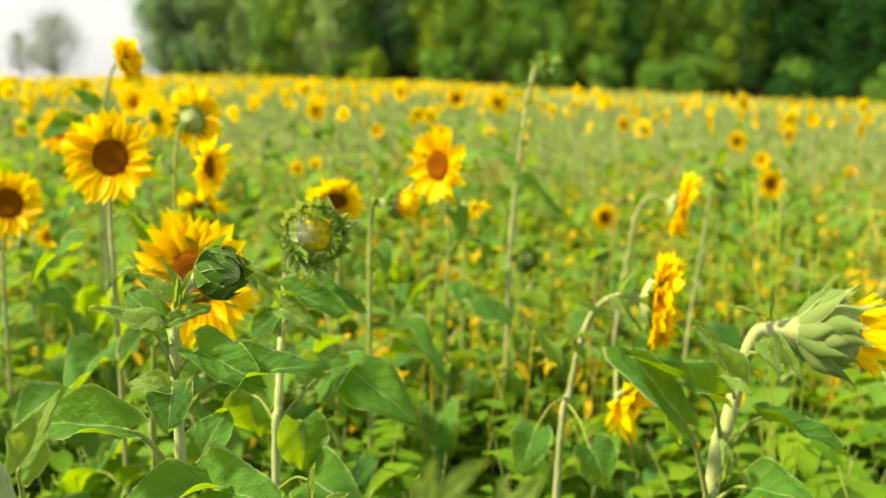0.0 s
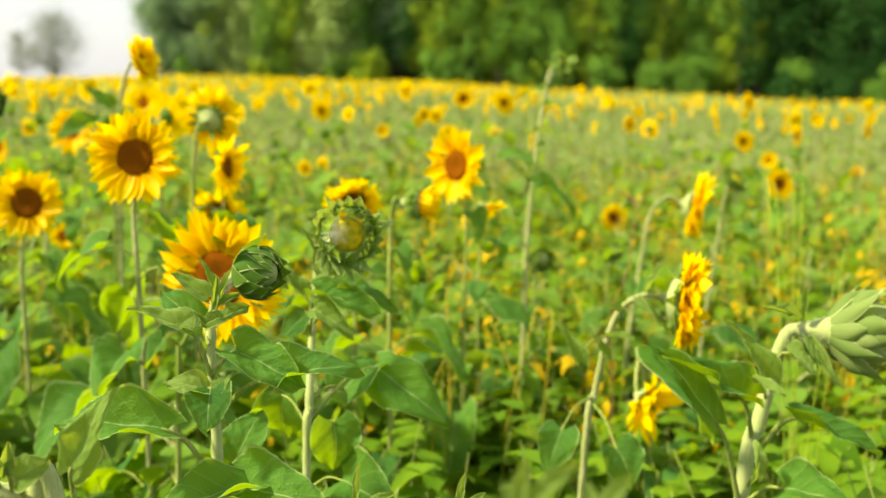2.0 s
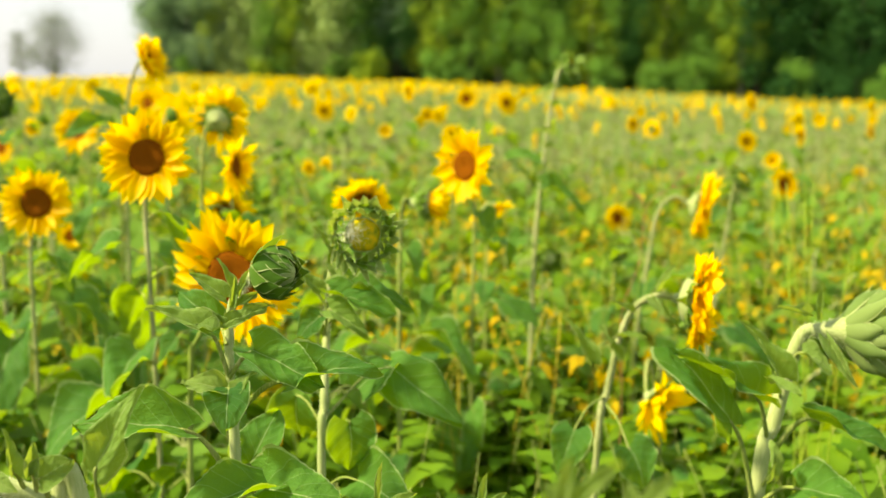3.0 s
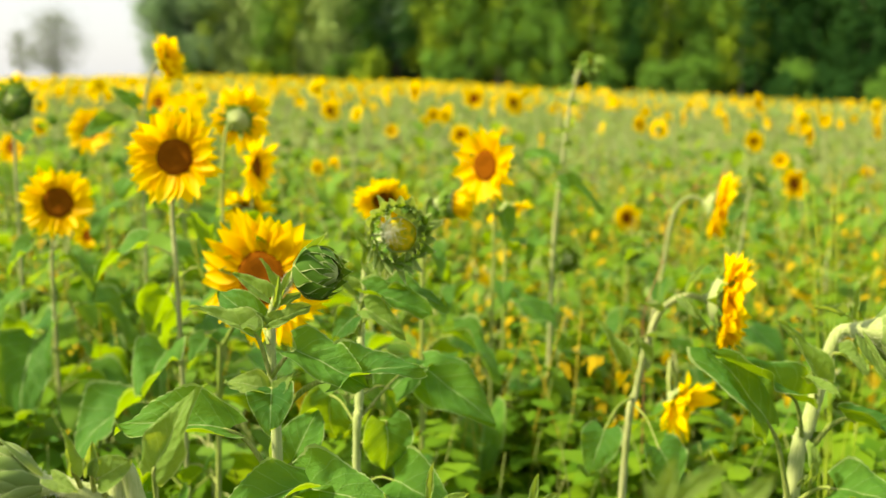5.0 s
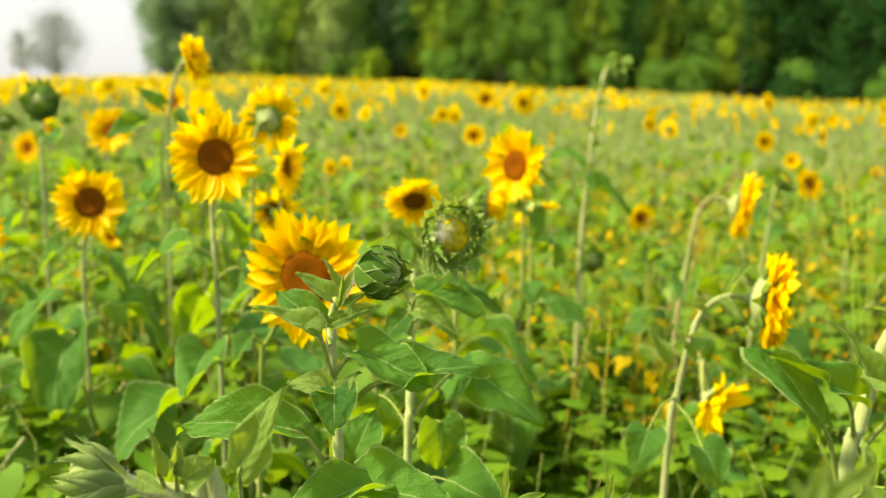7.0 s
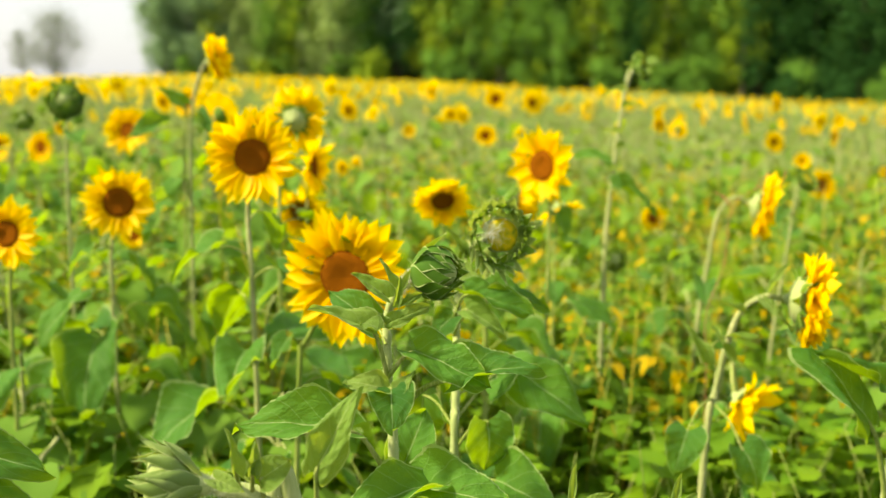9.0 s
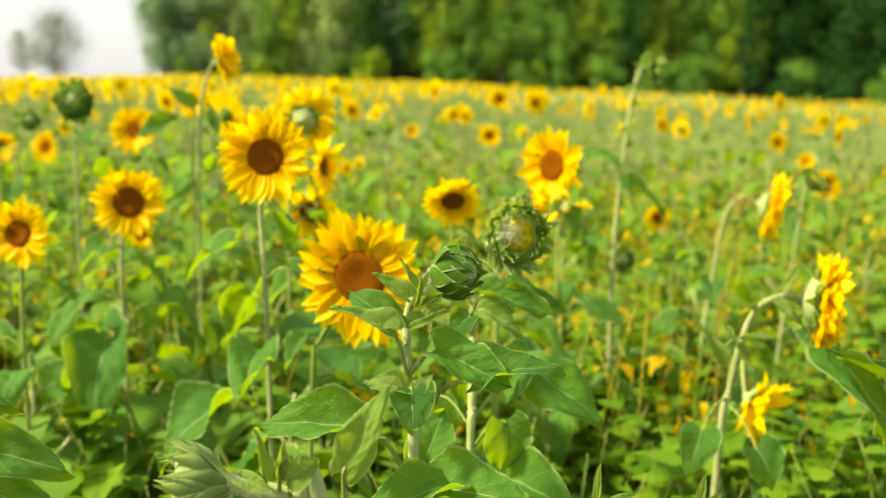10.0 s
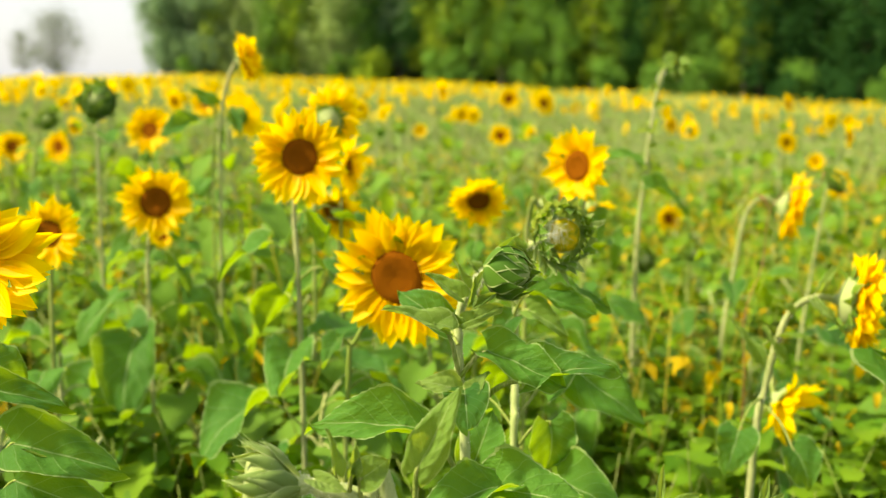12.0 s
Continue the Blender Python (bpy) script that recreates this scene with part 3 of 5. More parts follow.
G_Z = (0.9, 1.2, 1.6, 0.9, -0.2, -2.1, -3.0)


def ground_height(x, y):
    """The field climbs gently to the far left and falls to the far right."""
    if y < 0.5:
        return 0.0
    u = max(-0.79, min(0.89, x / max(y, 4.0)))
    t = 0.0
    for a, b, p, q in zip(G_U, G_U[1:], G_Z, G_Z[1:]):
        if a <= u <= b:
            f = (u - a) / (b - a)
            t = p + (q - p) * f * f * (3 - 2 * f)
    far = min(y, 190.0) / 140.0
    return t * far * min(1.0, (y - 0.5) / 8.0)


def build_ground():
    g = Geo()
    ys = [-1500, -300, -60, -15, -4, 0, 1, 2, 3, 4, 5, 6, 8, 10, 13, 17, 22, 28, 36, 46, 60, 78, 100, 125, 150, 190, 260, 500, 1200, 3000]
    rows = []
    for y in ys:
        half = max(20.0, abs(y) * 1.6)
        row = []
        for k in range(61):
            x = (k / 30 - 1) * half
            z = ground_height(x, y) + (0.03 * noise.noise((x * 1.3, y * 1.3, 0)) if 0 < y < 30 else 0)
            row.append((x, y, z))
        rows.append(row)
    g.grid(rows, 0)
    ob = new("ground", g.mesh("ground", [SOIL]))
    tagged(ob, "brown field soil with weeds between the plants", "ground", kind="structure")


build_ground()


def tree_meshes(seed, height, spread, mat, bark, clumps=62, leaves=115, leaf=0.34, low=0.12):
    """Trunk with limbs, and a crown of leaf tufts round uneven clumps."""
    rnd = random.Random(seed)
    trunk, crown = Geo(), []
    line = smooth_line([(0, 0, -0.3), (rnd.uniform(-.3, .3), rnd.uniform(-.3, .3), height * 0.4), (rnd.uniform(-.6, .6), rnd.uniform(-.6, .6), height * 0.9)], 5)
    tube(trunk, line, height * 0.010, height * 0.003, 8)
    v, f = [], []
    for k in range(clumps):
        hz = height * (low + (0.97 - low) * ((k + rnd.random()) / clumps))
        env = spread * math.sin(math.pi * min(0.97, 0.16 + 0.84 * (hz / height - low) / (1 - low))) ** 0.6
        a, q = rnd.uniform(0, 6.28), env * rnd.uniform(0.25, 0.95)
        c = Vector((q * math.cos(a), q * math.sin(a), hz))
        if k % 2 == 0:
            s = min(line, key=lambda p: abs(p.z - (hz - 0.8 - q * 0.4)))
            tube(trunk, smooth_line((s, (s + c) / 2 + Vector((0, 0, 0.2)), c), 3), height * 0.004, height * 0.001, 5)
        rad = spread * rnd.uniform(0.16, 0.36)
        bough = Vector((math.cos(a), math.sin(a), rnd.uniform(-0.5, 0.5))) * rad * rnd.uniform(0.4, 1.3)
        for j in range(leaves):
            d = Vector((rnd.gauss(0, 1), rnd.gauss(0, 1), rnd.gauss(0, 1))).normalized()
            p = c + Vector((d.x, d.y, d.z * 1.25)) * rad * (rnd.uniform(0.25, 1.55) + 0.5 * noise.noise(d * 2.3 + c)) + bough * rnd.uniform(-1, 1)
            nrm = (d + Vector((rnd.uniform(-1, 1), rnd.uniform(-1, 1), rnd.uniform(-0.4, 1.2))) * 0.8).normalized()
            x = nrm.orthogonal().normalized()
            x.rotate(Matrix.Rotation(rnd.uniform(0, 6.28), 3, nrm))
            y = nrm.cross(x)
            sx, sy, o = leaf * rnd.uniform(0.5, 1.1), leaf * rnd.uniform(0.35, 0.8), len(v)
            v.extend((p - x * sx, p - y * sy * 0.6, p + x * sx * 0.9, p + y * sy * 0.7))
            f.append((o, o + 1, o + 2, o + 3))
    g = Geo()
    g.v, g.f, g.m, g.uv = [tuple(p) for p in v], f, [0] * len(f), [(0, 0)] * (4 * len(f))
    return trunk.mesh("trunk", [bark]), g.mesh("crown", [mat], False)


def tree(at, label, trunk, crown, turn=0.0, size=1.0, group="trees of the wood"):
    ob = new("tree")
    part("trunk", trunk, ob)
    part("crown", crown, ob)
    ob.matrix_basis = Matrix.Translation(at) @ Matrix.Rotation(turn, 4, "Z") @ Matrix.Diagonal((size, size, size, 1))
    return tagged(ob, label, "tree", group)


def wood_line(u):
    """Distance of the wood's edge: farther away to the left."""
    return 150.0 - 40.0 * u


KINDS = [
    ("tall deep-green broadleaf tree at the wood's edge", *tree_meshes(1, 24, 5.5, WOODS[0], BARK, low=0.16)),
    ("tall mid-green broadleaf tree at the wood's edge", *tree_meshes(2, 22, 5.0, WOODS[1], BARK, low=0.08)),
    ("tall yellow-green broadleaf tree at the wood's edge", *tree_meshes(3, 23, 4.6, WOODS[2], PALE_BARK, low=0.14)),
    ("tall deep-green tree with a bare lower trunk", *tree_meshes(4, 26, 5.0, WOODS[0], BARK, low=0.20)),
    ("tall tree of the distant wood, paled in leaf colour for haze", *tree_meshes(5, 21, 5.2, WOODS[3], BARK, low=0.06)),
    ("low green shrub at the wood's edge", *tree_meshes(6, 6, 3.0, WOODS[1], BARK, clumps=18, leaves=120, leaf=0.32, low=0.02)),
    ("low bright green shrub at the wood's edge", *tree_meshes(7, 5, 2.8, WOODS[2], BARK, clumps=18, leaves=120, leaf=0.32, low=0.02)),
    # Shrub whose leaf colour is darkened to stand for shade
    ("low green shrub, darkened in leaf colour for the wood's shade", *tree_meshes(8, 5, 2.8, WOODS[0], BARK, clumps=18, leaves=120, leaf=0.32, low=0.02)),
    ("tall tree of the distant wood, leaves tinted for haze", *tree_meshes(9, 23, 5.4, WOODS[4], BARK, low=0.08)),
]


def build_wood():
    rnd = random.Random(11)
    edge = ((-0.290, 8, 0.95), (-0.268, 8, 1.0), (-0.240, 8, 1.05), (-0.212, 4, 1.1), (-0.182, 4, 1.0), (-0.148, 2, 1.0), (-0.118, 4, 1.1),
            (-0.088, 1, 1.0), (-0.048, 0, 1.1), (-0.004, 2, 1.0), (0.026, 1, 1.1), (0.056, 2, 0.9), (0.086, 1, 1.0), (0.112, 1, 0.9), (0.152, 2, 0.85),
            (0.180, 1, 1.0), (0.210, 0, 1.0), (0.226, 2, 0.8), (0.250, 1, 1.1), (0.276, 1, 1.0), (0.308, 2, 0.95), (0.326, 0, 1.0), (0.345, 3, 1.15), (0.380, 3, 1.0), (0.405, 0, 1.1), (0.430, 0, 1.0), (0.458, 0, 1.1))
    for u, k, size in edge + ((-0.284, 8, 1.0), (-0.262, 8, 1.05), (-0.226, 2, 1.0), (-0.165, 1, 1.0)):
        d = wood_line(u) + rnd.uniform(-1.5, 1.5)
        lab, tr, cr = KINDS[k]
        tree((u * d, d, ground_height(u * d, d)), lab, tr, cr, rnd.uniform(0, 6.28), size)
    for row in range(4):
        u = (0.49 if row == 0 else -0.280 + 0.012 * row)
        while u < 0.72:
            d = wood_line(u) + row * 7.0 + rnd.uniform(-2.0, 2.0)
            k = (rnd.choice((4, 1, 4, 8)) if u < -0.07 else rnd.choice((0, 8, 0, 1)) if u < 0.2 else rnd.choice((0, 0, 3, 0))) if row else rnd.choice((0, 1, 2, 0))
            lab, tr, cr = KINDS[k]
            tree((u * d, d, ground_height(u * d, d)), lab, tr, cr, rnd.uniform(0, 6.28), rnd.uniform(0.9, 1.15))
            u += rnd.uniform(0.028, 0.044)
    u = -0.265
    while u < 0.75:
        d = wood_line(u) + rnd.uniform(28, 34)
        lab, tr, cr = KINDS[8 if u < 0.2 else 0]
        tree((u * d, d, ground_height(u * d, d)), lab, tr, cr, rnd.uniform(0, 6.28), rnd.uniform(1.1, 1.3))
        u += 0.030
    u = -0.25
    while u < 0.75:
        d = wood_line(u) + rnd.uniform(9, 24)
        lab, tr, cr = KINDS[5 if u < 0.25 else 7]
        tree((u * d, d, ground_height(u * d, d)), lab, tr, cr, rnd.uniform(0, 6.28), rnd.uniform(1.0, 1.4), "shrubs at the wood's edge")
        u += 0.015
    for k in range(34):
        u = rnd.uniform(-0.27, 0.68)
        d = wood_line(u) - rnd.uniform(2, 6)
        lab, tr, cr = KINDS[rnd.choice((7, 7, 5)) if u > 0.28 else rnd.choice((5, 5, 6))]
        tree((u * d, d, ground_height(u * d, d)), lab, tr, cr, rnd.uniform(0, 6.28), rnd.uniform(0.6, 1.1), "shrubs at the wood's edge")


build_wood()
lone = tree_meshes(21, 12.2, 6.2, WOODS[5], BARK, clumps=170, leaves=48, leaf=0.19, low=0.18)
tree((-70.0, 175.0, ground_height(-70.0, 175) + 0.3), "lone round tree on the skyline, leaves greyed for haze", *lone, 0.4, 1.0, "trees on the skyline")
lone2 = tree_meshes(22, 9.3, 2.6, WOODS[5], BARK, clumps=46, leaves=34, leaf=0.20, low=0.25)
tree((-77.0, 176.0, ground_height(-77, 176) + 0.3), "small thin tree on the skyline, leaves greyed for haze", *lone2, 0.0, 1.0, "trees on the skyline")

# ---- the sunflowers near the camera ----
def bloom(label, centre, direction, disc_r, petal_l, line, seed, leaves=7, count=30, spread=0.2, lost=(), size=0.17, r=(0.0046, 0.0066), top=0.12, bracts=16, old=False, wide=1.0):
    """A plant with one flower in bloom; line gives points of the stem below the neck."""
    plant, pts = sunflower(label, line)
    neck = open_head(plant, centre, direction, disc_r, petal_l, count, seed, spread, lost, bracts, wide)
    pts = stem_part(plant, [neck] + pts, *r, old=old)
    if old:
        hairs(plant, pts, r[0], r[1], 500, seed)
    auto_leaves(plant, pts, leaves, seed + 5, top, size)
    return plant, pts


def budded(label, centre, direction, rad, line, seed, leaves=7, size=0.15, r=(0.0046, 0.0066), top=0.08, old=False, **more):
    plant, pts = sunflower(label, line)
    neck = bud_head(plant, centre, direction, rad, seed, **more)
    pts = stem_part(plant, [neck] + pts, *r, old=old, mat=DOWNY if r[0] > 0.0064 else None)
    if r[0] > 0.006:
        hairs(plant, pts, r[0], r[1], 900, seed, 0.0040)
        hairs(plant, pts[:9], r[0], r[1], 500, seed + 1, 0.0070)
    if leaves:
        auto_leaves(plant, pts, leaves, seed + 5, top, size)
    return plant, pts


# flowers that look towards the path
bloom("large yellow sunflower in full bloom with a brown disc", (-0.736, 2.104, 1.291), (0.02, -0.97, 0.10), 0.043, 0.072, [(-0.758, 2.143, 1.165), (-0.745, 2.112, 0.928)], 1, 13, 36, size=0.19, old=True)
bloom("yellow sunflower in full bloom above broad leaves", (-1.230, 2.663, 1.120), (0.10, -0.96, 0.05), 0.046, 0.068, [(-1.269, 2.700, 0.984), (-1.269, 2.683, 0.771)], 2, 14, 32, size=0.2, old=True)
bloom("large sunflower in bloom behind a budding plant", (-0.514, 1.911, 1.058), (-0.32, -0.94, -0.08), 0.060, 0.092, [(-0.602, 1.958, 0.917), (-0.622, 1.959, 0.804)], 3, 5, 44, size=0.13, spread=0.02)
bloom("yellow sunflower with a narrow brown disc", (-0.016, 2.861, 1.210), (-0.70, -0.70, 0.08), 0.050, 0.082, [(0.018, 2.922, 1.035), (0.011, 2.891, 0.736)], 4, 7, 30)
bloom("small yellow sunflower in bloom among leaves", (1.060, 6.154, 0.591), (0.35, -0.9, 0.15), 0.040, 0.072, [(1.100, 6.208, 0.379), (1.108, 6.177, 0.079)], 5, 6, 22)
bloom("yellow sunflower tilted away from the path", (1.994, 5.763, 0.857), (0.35, -0.88, 0.25), 0.040, 0.078, [(1.933, 5.806, 0.696), (1.908, 5.777, 0.347)], 6, 6, 24)
bloom("yellow sunflower on a tall stem above the field", (-1.115, 3.388, 1.535), (0.95, -0.04, 0.26), 0.040, 0.062, [(-1.175, 3.398, 1.470), (-1.205, 3.413, 1.360), (-1.222, 3.413, 1.131)], 7, 6, 38, spread=0.55, wide=1.2, r=(0.0055, 0.0072), bracts=26, old=True)
bloom("sunflower turned from the path with a green back", (-0.764, 2.926, 1.345), (0.25, 0.93, 0.2), 0.037, 0.080, [(-0.794, 2.856, 1.300), (-0.805, 2.830, 1.031)], 8, 5, 26)
bloom("yellow sunflower turned to the side beside a stem", (-0.701, 2.850, 1.205), (0.96, -0.18, 0.05), 0.038, 0.070, [(-0.735, 2.930, 1.130), (-0.737, 2.920, 0.745)], 9, 6, 26)
bloom("drooping sunflower with an orange-brown disc", (-0.759, 2.975, 1.049), (-0.15, -0.78, -0.50), 0.042, 0.070, [(-0.793, 3.085, 1.096), (-0.760, 3.091, 0.898)], 10, 5, 24)
bloom("yellow sunflower half hidden by a bud", (-0.314, 2.754, 1.115), (0.10, -0.75, -0.50), 0.036, 0.062, [(-0.312, 2.824, 0.997), (-0.320, 2.803, 0.758)], 11, 6, 26)
bloom("yellow sunflower behind a green leaf", (-1.800, 4.500, 1.235), (-0.10, -0.92, 0.2), 0.042, 0.090, [(-1.784, 4.58, 1.125), (-1.780, 4.56, 0.839)], 12, 6, 26)
bloom("small sunflower low among the leaves", (-1.452, 3.457, 0.900), (0.1, -0.9, 0.3), 0.022, 0.035, [(-1.459, 3.465, 0.831), (-1.462, 3.445, 0.599)], 13, 5, 20)
bloom("sunflower in bloom with a dark disc", (-1.404, 2.342, 1.080), (-0.12, -0.95, 0.12), 0.036, 0.062, [(-1.424, 2.395, 0.978), (-1.427, 2.379, 0.772)], 14, 6, 26)
bloom("yellow sunflower in the middle of the field", (-3.230, 6.222, 1.043), (0.1, -0.95, 0.2), 0.042, 0.075, [(-3.261, 6.298, 0.896), (-3.261, 6.247, 0.601)], 15, 5, 24)
bloom("yellow sunflower behind another in the field", (-2.685, 5.620, 1.082), (-0.3, -0.9, 0.1), 0.040, 0.070, [(-2.719, 5.698, 0.949), (-2.719, 5.640, 0.615)], 16, 5, 24)
bloom("large yellow sunflower close to the path", (-0.998, 1.130, 1.236), (0.16, -0.95, 0.12), 0.038, 0.074, [(-1.044, 1.165, 1.148), (-1.056, 1.163, 1.014)], 17, 0, 32)
bloom("two-tiered yellow sunflower under a larger flower", (0.080, 3.176, 1.034), (0.35, -0.30, -0.88), 0.034, 0.060, [(0.073, 3.236, 0.912), (0.067, 3.192, 0.662)], 18, 5, 22)
bloom("yellow sunflower in the middle of the field", (-0.015, 6.738, 1.097), (0.0, -0.95, 0.2), 0.036, 0.060, [(-0.010, 6.755, 0.896), (-0.010, 6.707, 0.619)], 19, 5, 22)
bloom("yellow sunflower in the middle of the field", (0.108, 7.694, 1.339), (0.0, -0.95, 0.1), 0.040, 0.062, [(0.114, 7.709, 1.136), (0.114, 7.624, 0.643)], 20, 5, 22)
bloom("yellow sunflower beside a tall stem", (-1.821, 5.665, 1.345), (-0.3, -0.9, 0.1), 0.038, 0.075, [(-1.833, 5.682, 1.152), (-1.833, 5.631, 0.854)], 22, 5, 22)

p, pts = sunflower("leafy sunflower stem with a broad leaf before a flower", [(-1.245, 3.487, 1.369), (-1.254, 3.448, 1.085)])
pts = stem_part(p, pts, 0.004, 0.006)
leaf_part(p, (-1.309, 3.467, 1.313), (-1.434, 3.384, 1.300), (0.05, -0.75, 0.65), 0.10, 0, pts[3])
leaf_part(p, (-1.244, 3.450, 1.374), (-1.326, 3.420, 1.450), (0.3, -0.8, 0.4), 0.070, 1, pts[1])
auto_leaves(p, pts, 5, 88, 0.2, 0.16)

# flowers seen from the side
p, pts = bloom("sunflower seen from the side on an arched hairy stem", (0.450, 1.952, 1.002), (0.95, -0.26, -0.06), 0.052, 0.064, [(0.366, 1.954, 1.012), (0.323, 1.968, 0.979), (0.295, 1.966, 0.909), (0.273, 1.959, 0.804), (0.251, 1.938, 0.685)], 31, 0, 100, spread=0.55, wide=1.5, r=(0.0062, 0.0080), bracts=30, old=True)
leaf_part(p, (0.379, 1.956, 1.026), (0.404, 1.947, 1.088), (-0.8, -0.4, 0.3), 0.030, 3)
leaf_part(p, (0.376, 1.933, 1.009), (0.405, 1.902, 0.944), (-0.8, -0.5, 0.1), 0.030, 1)
leaf_part(p, (0.357, 1.934, 1.011), (0.379, 1.887, 0.978), (-0.5, -0.8, 0.2), 0.026, 3)
leaf_part(p, (0.293, 1.920, 0.932), (0.335, 1.882, 0.947), (0.0, -0.5, 0.8), 0.024, 3)
leaf_part(p, (0.281, 1.922, 0.888), (0.254, 1.905, 0.965), (0.5, -0.7, 0.4), 0.024, 1)
leaf_part(p, (0.315, 1.948, 0.979), (0.272, 1.933, 1.009), (0.2, -0.5, 0.8), 0.022, 3)
leaf_part(p, (0.219, 1.882, 0.890), (0.181, 1.878, 0.986), (0.5, -0.7, 0.3), 0.045, 3, pts[17])
leaf_part(p, (0.190, 1.858, 0.753), (0.153, 1.797, 0.693), (-0.1, -0.7, 0.5), 0.10, 0, pts[25])
leaf_part(p, (0.300, 1.852, 0.718), (0.345, 1.793, 0.670), (0.1, -0.7, 0.6), 0.12, 4, pts[27])
bloom("tilted sunflower seen from the side on an arched stem", (0.892, 3.580, 1.000), (0.93, -0.22, -0.22), 0.054, 0.092, [(0.800, 3.602, 1.030), (0.745, 3.611, 0.970), (0.714, 3.603, 0.806), (0.664, 3.567, 0.479)], 32, 7, 64, spread=0.42, wide=1.2, r=(0.007, 0.009), old=True)
bloom("drooping sunflower with ragged yellow petals", (0.482, 2.395, 0.626), (0.60, -0.52, -0.42), 0.045, 0.085, [(0.467, 2.466, 0.685), (0.499, 2.567, 0.686), (0.534, 2.603, 0.541), (0.544, 2.583, 0.310)], 33, 4, 22, lost=((200, 250), (20, 70)), spread=0.45)

# buds
p, pts = budded("budding sunflower with a hairy stem and folded leaves", (-0.322, 1.354, 1.181), (0.80, -0.45, 0.05), 0.033, [(-0.377, 1.360, 1.155), (-0.395, 1.363, 1.114), (-0.395, 1.350, 1.040), (-0.391, 1.337, 0.966), (-0.385, 1.323, 0.884)], 41, 0, old=True, r=(0.0066, 0.0080), tall=1.08, long_bracts=1.5, rows=4, broad=True)
leaf_part(p, (-0.448, 1.290, 0.964), (-0.608, 1.270, 1.010), (0.12, -0.58, 0.80), 0.096, 0, (-0.390, 1.325, 0.872), 0.0042)
leaf_part(p, (-0.388, 1.310, 1.020), (-0.383, 1.250, 0.989), (0.05, -0.80, 0.55), 0.082, 0, (-0.396, 1.340, 0.995))
leaf_part(p, (-0.399, 1.310, 1.018), (-0.451, 1.300, 1.047), (0.2, -0.6, 0.7), 0.04, 2)
leaf_part(p, (-0.383, 1.300, 1.006), (-0.358, 1.310, 1.050), (-0.6, -0.6, 0.4), 0.04, 5)
leaf_part(p, (-0.392, 1.330, 1.148), (-0.442, 1.330, 1.190), (0.3, -0.75, 0.5), 0.038, 3)
leaf_part(p, (-0.388, 1.340, 1.163), (-0.400, 1.340, 1.207), (0.7, -0.5, 0.3), 0.02, 3)
leaf_part(p, (-0.410, 1.370, 1.093), (-0.493, 1.400, 1.158), (0.2, -0.85, 0.3), 0.064, 0, (-0.397, 1.345, 1.075))
leaf_part(p, (-0.413, 1.320, 1.099), (-0.500, 1.310, 1.150), (0.15, -0.5, 0.8), 0.048, 3, (-0.395, 1.340, 1.030), 0.0036)
leaf_part(p, (-0.405, 1.300, 1.111), (-0.430, 1.310, 1.127), (0.3, -0.5, 0.7), 0.034, 2)
leaf_part(p, (-0.386, 1.330, 1.110), (-0.335, 1.320, 1.146), (-0.1, -0.6, 0.7), 0.03, 1)
leaf_part(p, (-0.389, 1.310, 1.107), (-0.357, 1.300, 1.127), (0.1, -0.6, 0.7), 0.022, 3)
leaf_part(p, (-0.394, 1.320, 1.109), (-0.408, 1.310, 1.136), (0.4, -0.6, 0.5), 0.02, 1)
leaf_part(p, (-0.373, 1.340, 1.149), (-0.363, 1.340, 1.189), (-0.4, -0.7, 0.3), 0.018, 3)
leaf_part(p, (-0.376, 1.320, 1.136), (-0.346, 1.310, 1.163), (-0.2, -0.7, 0.5), 0.018, 1)
leaf_part(p, (-0.380, 1.320, 1.145), (-0.372, 1.310, 1.184), (0.2, -0.8, 0.3), 0.016, 3)
leaf_part(p, (-0.354, 1.330, 1.069), (-0.247, 1.260, 1.052), (-0.15, -0.60, 0.80), 0.088, 1, (-0.394, 1.340, 1.027), 0.0034)
leaf_part(p, (-0.296, 1.310, 1.033), (-0.186, 1.280, 1.087), (0.05, -0.50, 0.85), 0.08, 0, (-0.394, 1.335, 0.962), 0.0044)
leaf_part(p, (-0.372, 1.360, 0.884), (-0.332, 1.400, 0.969), (-0.1, -0.9, 0.2), 0.088, 2, (-0.391, 1.325, 0.872), 0.0034)
leaf_part(p, (-0.335, 1.282, 0.882), (-0.457, 1.203, 0.898), (0.0, -0.45, 0.85), 0.085, 0, (-0.384, 1.317, 0.851))
leaf_part(p, (-0.341, 1.291, 0.875), (-0.229, 1.206, 0.911), (0.1, -0.60, 0.75), 0.110, 2, (-0.384, 1.316, 0.843))
p, pts = budded("opening sunflower bud with white seed fluff", (-0.216, 1.590, 1.199), (0.32, -0.92, 0.14), 0.042, [(-0.268, 1.675, 1.161), (-0.284, 1.686, 1.107), (-0.289, 1.648, 1.002), (-0.291, 1.608, 0.889), (-0.294, 1.580, 0.784)], 42, 0, old=True, r=(0.0065, 0.0076), opening=1.0, tall=0.75, long_bracts=0.86, fuzz=True)
leaf_part(p, (-0.179, 1.716, 0.928), (-0.043, 1.642, 0.849), (0.10, -0.72, 0.62), 0.125, 5, (-0.288, 1.604, 0.869))
leaf_part(p, (-0.230, 1.622, 1.090), (-0.144, 1.566, 1.117), (0.0, -0.35, 0.9), 0.06, 2, (-0.284, 1.653, 1.031))
